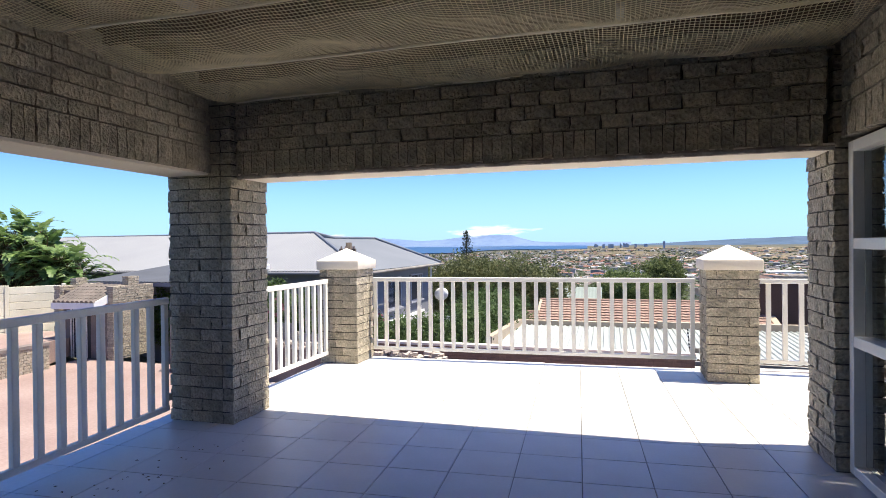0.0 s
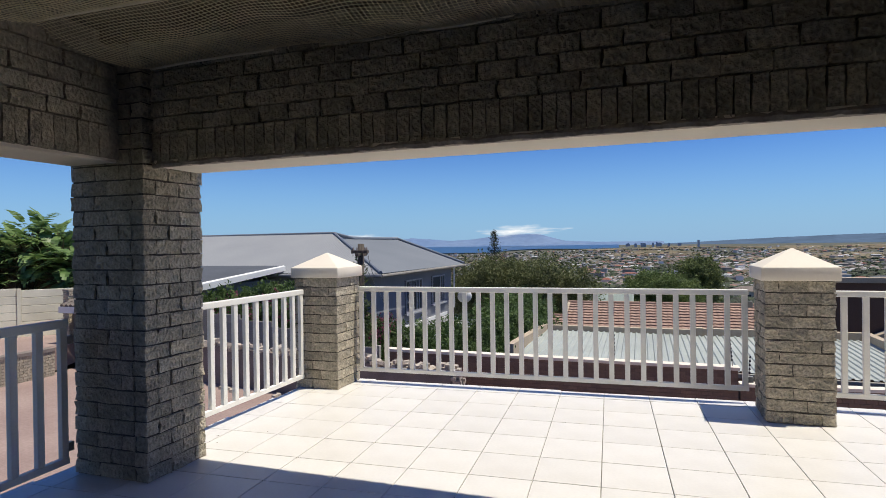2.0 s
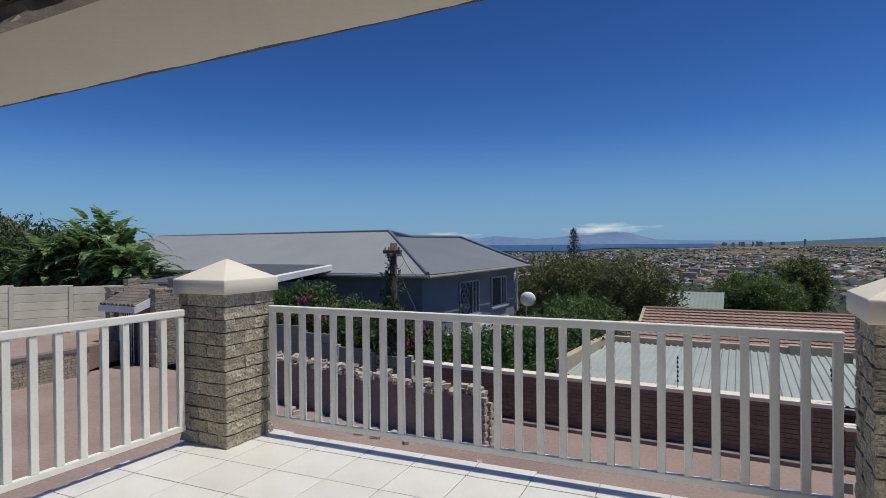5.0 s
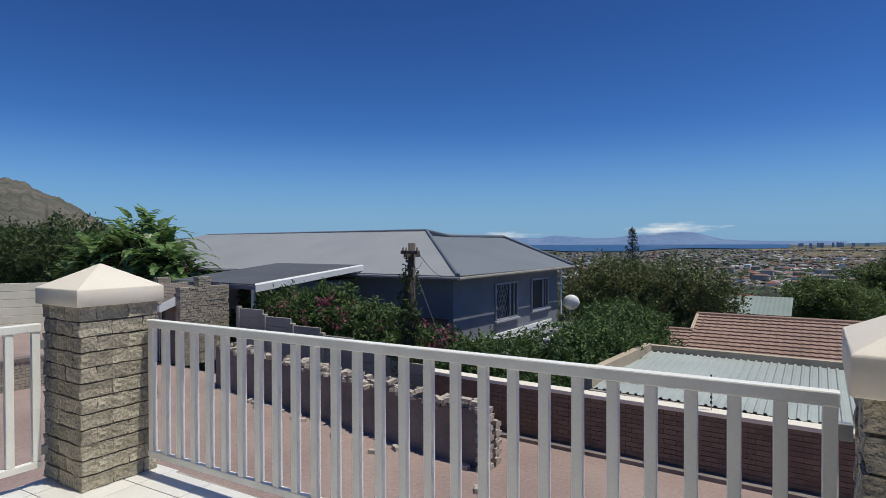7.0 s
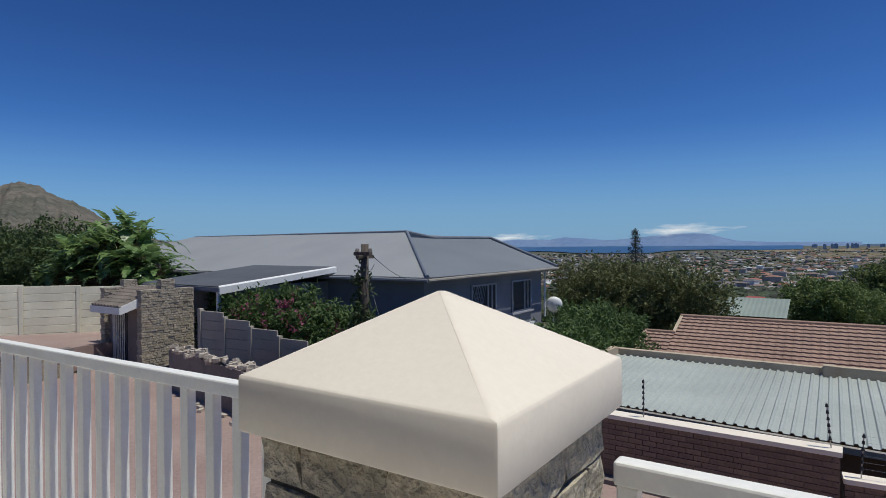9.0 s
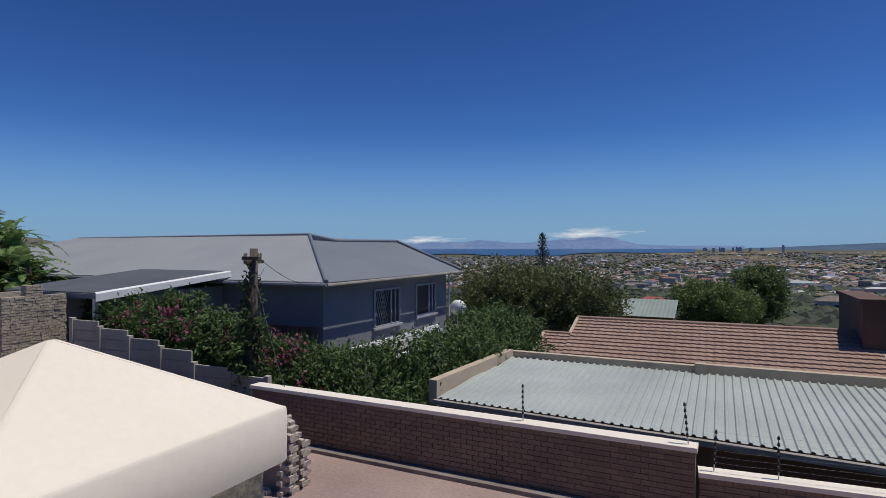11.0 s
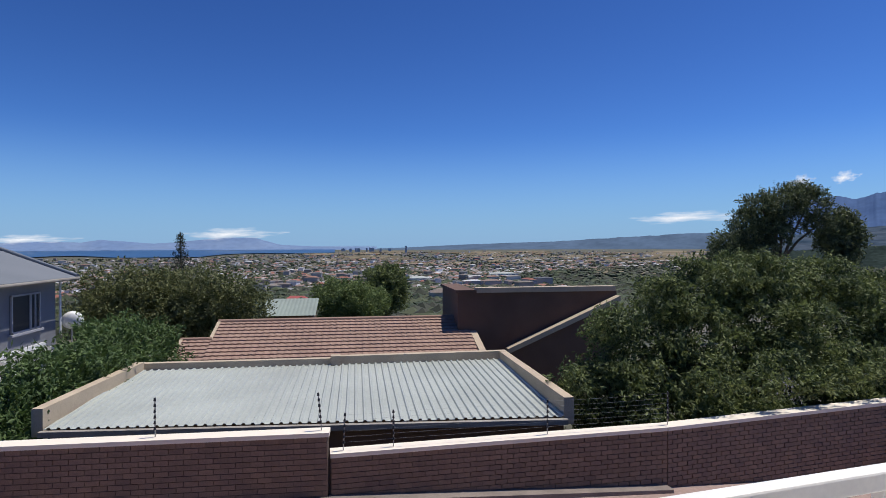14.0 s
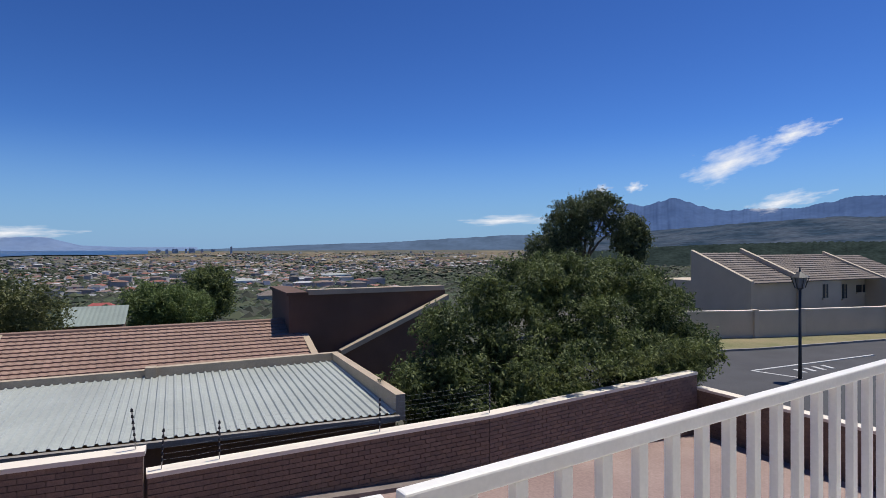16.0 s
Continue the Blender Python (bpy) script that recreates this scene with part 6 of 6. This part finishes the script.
def plain_house(name, label, az, r, l, w, h, t, wall_mat, roof_mat):
    x, y, _ = polar(az, r, 0)
    z = ground_z(x, y) - 0.6
    hs = thing(name, label, "house", (x, y, z))
    part("wall", boxed(x - l, x + l, y - w, y + w, z, z + h), wall_mat, hs)
    bm = bmesh.new()
    v = [bm.verts.new((x + a, y + b, z + c)) for a, b, c in ((-l - 0.5, -w - 0.5, h), (l + 0.5, -w - 0.5, h), (l + 0.5, w + 0.5, h), (-l - 0.5, w + 0.5, h), (-l * 0.5, 0, h + t), (l * 0.5, 0, h + t))]
    for f in ((0, 1, 5, 4), (2, 3, 4, 5), (1, 2, 5), (3, 0, 4), (3, 2, 1, 0)):
        bm.faces.new([v[k] for k in f])
    part("roof", bm, roof_mat, hs)
    for k in range(4):
        part("window", boxed(x - l * 0.8 + k * l * 0.45, x - l * 0.8 + k * l * 0.45 + l * 0.2, y - w - 0.08, y - w + 0.02, z + h * 0.45, z + h * 0.75), M_BLACK, hs)


M_REDROOF = material("red_roof_paint", (0.36, 0.075, 0.07), 0.7, 0.1, 0.2, 3, 0.0)
plain_house("red_roof_house", "house on the plain with faded red roof", -5.2, 420, 9, 6, 4, 3.2, M_BEIGEHOUSE, M_REDROOF)
plain_house("red_roof_house", "house on the plain with faded red roof", -12.8, 640, 11, 6, 4, 3.4, M_BEIGEHOUSE, M_REDROOF)
plain_house("apartment_block", "two-storey beige apartment block on the plain", 9.2, 430, 13, 7, 8.5, 3.0, M_BEIGEHOUSE, M_TILEROOF2)
plain_house("white_hall", "pale long hall on the plain", 6.2, 720, 14, 7, 7, 2.4, M_CURTAIN, M_SHEET)
plain_house("white_hall", "pale long hall on the plain", 14.5, 900, 22, 7, 6, 2.0, M_CURTAIN, M_SHEET)
town(6600, 71)
town_trees(13000, 72, 0.010, 0.10, 2.0, 4.2)
town_trees(6500, 73, 0.030, 0.13, 2.2, 4.6)


def fields(count, seed):
    """Dry open fields far out on the plain, as thin uneven sheets."""
    rng = np.random.default_rng(seed)
    verts, faces = [], []
    for _ in range(count):
        az, r = rng.uniform(-6, 42), rng.uniform(900, 3300)
        w, d = rng.uniform(1.0, 3.2), r * rng.uniform(0.03, 0.10)
        o = len(verts)
        for k in range(10):
            a = 2 * math.pi * k / 10
            f = rng.uniform(0.75, 1.1)
            x, y, _ = polar(az + w * f * math.cos(a), r + d * f * math.sin(a), 0)
            verts.append((x, y, ground_z(x, y) + 1.2 + 0.0004 * r))
        faces.append(tuple(range(o, o + 10)))
    tagged(new("fields", quick("fields", verts, faces, M_FIELD)), "dry tan fields far out on the plain", "field", kind="stuff")


fields(90, 77)


def tower(az, r, half, top, label):
    x, y, _ = polar(az, r, 0)
    tw = thing("tower", label, "tower", (x, y, -30), "towers on the horizon")
    part("shaft", boxed(x - half, x + half, y - half, y + half, -35, top), M_TOWER, tw)
    part("plant_room", boxed(x - half * 0.4, x + half * 0.4, y - half * 0.4, y + half * 0.4, top, top + half * 0.3), M_TOWER, tw)


tower(4.9, 3000, 4.5, 8, "distant slim tower block on the plain")
for k, (az, half, top) in enumerate(((-0.5, 10, 1), (0.0, 6, 4), (0.25, 14, 2), (1.05, 7, 4), (1.35, 6, 6), (1.6, 16, 3), (2.4, 9, 1), (-1.2, 18, 0), (3.3, 14, 0))):
    tower(az, 3300 + 60 * k, half * 0.7, top - 6, "distant tower block on the horizon, paled for haze")

# clouds far off
M_CLOUD = bpy.data.materials.new("cloud")
M_CLOUD.use_nodes = True
n, link = M_CLOUD.node_tree.nodes, M_CLOUD.node_tree.links.new
co, ns, gr, sub, mr = n.new("ShaderNodeTexCoord"), n.new("ShaderNodeTexNoise"), n.new("ShaderNodeTexGradient"), n.new("ShaderNodeMath"), n.new("ShaderNodeMapRange")
ns.inputs["Scale"].default_value, ns.inputs["Detail"].default_value, ns.inputs["Roughness"].default_value = 1.7, 6, 0.55
gr.gradient_type = "SPHERICAL"
link(co.outputs["Object"], ns.inputs["Vector"])
link(co.outputs["Object"], gr.inputs["Vector"])
sub.operation = "MULTIPLY_ADD"
link(ns.outputs[0], sub.inputs[0])
sub.inputs[1].default_value = 2.2
link(gr.outputs[0], sub.inputs[2])
mr.inputs[1].default_value, mr.inputs[2].default_value = 1.40, 2.25
link(sub.outputs[0], mr.inputs[0])
em, trn, mx = n.new("ShaderNodeEmission"), n.new("ShaderNodeBsdfTransparent"), n.new("ShaderNodeMixShader")
em.inputs[0].default_value, em.inputs[1].default_value = (0.93, 0.95, 1.0, 1), 0.80
link(mr.outputs[0], mx.inputs[0])
link(trn.outputs[0], mx.inputs[1])
link(em.outputs[0], mx.inputs[2])
link(mx.outputs[0], n["Material Output"].inputs[0])


def cloud(az, slope, half_az, half_slope, label, tilt=0):
    r = 4400
    c = polar(az, r, 1.6 + slope * r)
    me = quick("cloud", [(-1, 0, -1), (1, 0, -1), (1, 0, 1), (-1, 0, 1)], [(0, 1, 2, 3)], M_CLOUD)
    ob = new("backdrop_cloud", me)
    ob.matrix_basis = pose(*c, 0, tilt, -az) @ Matrix.Diagonal((r * radians(half_az), 1, r * half_slope, 1))
    ob.visible_shadow = False
    tagged(ob, label, "cloud", kind="structure")


cloud(-11.6, 0.0235, 5.4, 0.013, "white cloud bank on the far mountain")
cloud(-27.2, 0.0135, 4.0, 0.009, "white cloud bank on the far mountain")
cloud(51.4, 0.133, 5.9, 0.034, "small white cumulus cloud", -15)
cloud(56.2, 0.168, 3.4, 0.020, "small white cumulus cloud", -9)
cloud(43.2, 0.098, 1.2, 0.012, "tiny white cloud")
cloud(40.2, 0.096, 1.1, 0.012, "tiny white cloud")
cloud(31.2, 0.047, 6.5, 0.0125, "thin streak of white cloud")
cloud(55.3, 0.068, 4.0, 0.018, "thin streak of white cloud", -8)

# ---- floor tiles and litter ----
T = 0.432
TILES = [mesh_of(boxed(-T / 2 + 0.003, T / 2 - 0.003, -T / 2 + 0.003, T / 2 - 0.003, -0.011, 0.0, bevel=0.0025), M_TILE, "tile")]
TURN = pose(0.2, 3.4, 0, 0, 0, 2.9) @ pose(-0.2, -3.4, 0)


def inside(x, y):
    """Whether a place lies on the tiled floor."""
    north = 7.075 + (x - FLOOR_W) * 0.034 if x < 1.9 else 7.245 if x < 3.2 else 7.245 + (x - 3.2) * 0.175
    return (FLOOR_W if y > 4.5 else -3.52) + 0.004 < x < 9.45 and -1.88 < y < north


jv, jf = [], []
for i in range(-10, 23):
    for j in range(-14, 13):
        cx, cy = 0.18 + (i + 0.5) * T, 3.49 + (j + 0.5) * T
        h = T / 2 - 0.003
        quad = [TURN @ Vector((cx + a * h, cy + b * h, 0)) for a, b in ((-1, -1), (1, -1), (1, 1), (-1, 1))]
        whole = all(inside(v.x, v.y) for v in quad)
        if whole and quad[1].x < 2.9 and cy > 0.4:
            ob = new("tile", TILES[0])
            ob.parent = slab
            ob.matrix_basis = TURN @ pose(cx, cy, random.uniform(-0.0008, 0.0004))
            continue
        # cut tiles along the edges, in narrow strips
        cells = 1 if whole else 12
        for a in range(cells):
            for b in range(cells):
                c = [TURN @ Vector((cx - h + 2 * h * (a + u) / cells, cy - h + 2 * h * (b + w) / cells, 0)) for u, w in ((0, 0), (1, 0), (1, 1), (0, 1))]
                if not all(inside(v.x, v.y) for v in c):
                    continue
                o = len(jv)
                jv += [(v.x, v.y, z) for z in (-0.011, 0) for v in c]
                jf += [(o + 4, o + 5, o + 6, o + 7), (o, o + 1, o + 5, o + 4), (o + 1, o + 2, o + 6, o + 5), (o + 2, o + 3, o + 7, o + 6), (o + 3, o, o + 4, o + 7)]
ob = new("tile_rest", quick("tile_rest", jv, jf, M_TILE_J))
ob.parent = slab
tagged(ob, kind="stuff")
rng = np.random.default_rng(15)
for cx, cy, cnt in ((-2.75, 2.75, 26), (-2.6, 3.3, 14), (-2.9, 4.95, 5)):
    for k in range(cnt):
        x, y = cx + rng.normal() * 0.22, cy + rng.normal() * 0.16
        a, s = rng.uniform(0, 6.28), rng.uniform(0.006, 0.017)
        u, w = Vector((math.cos(a), math.sin(a), 0)) * s, Vector((-math.sin(a), math.cos(a), 0)) * s * 0.5
        c = Vector((x, y, 0.003))
        me = quick("leaf", [tuple(c - u), tuple(c + w + Vector((0, 0, 0.006))), tuple(c + u), tuple(c - w + Vector((0, 0, 0.004)))], [(0, 1, 2, 3)], L_DRY)
        tagged(new("dead_leaf", me), "small dry leaf on the terrace tiles", "leaf", "dry leaves on the tiles")
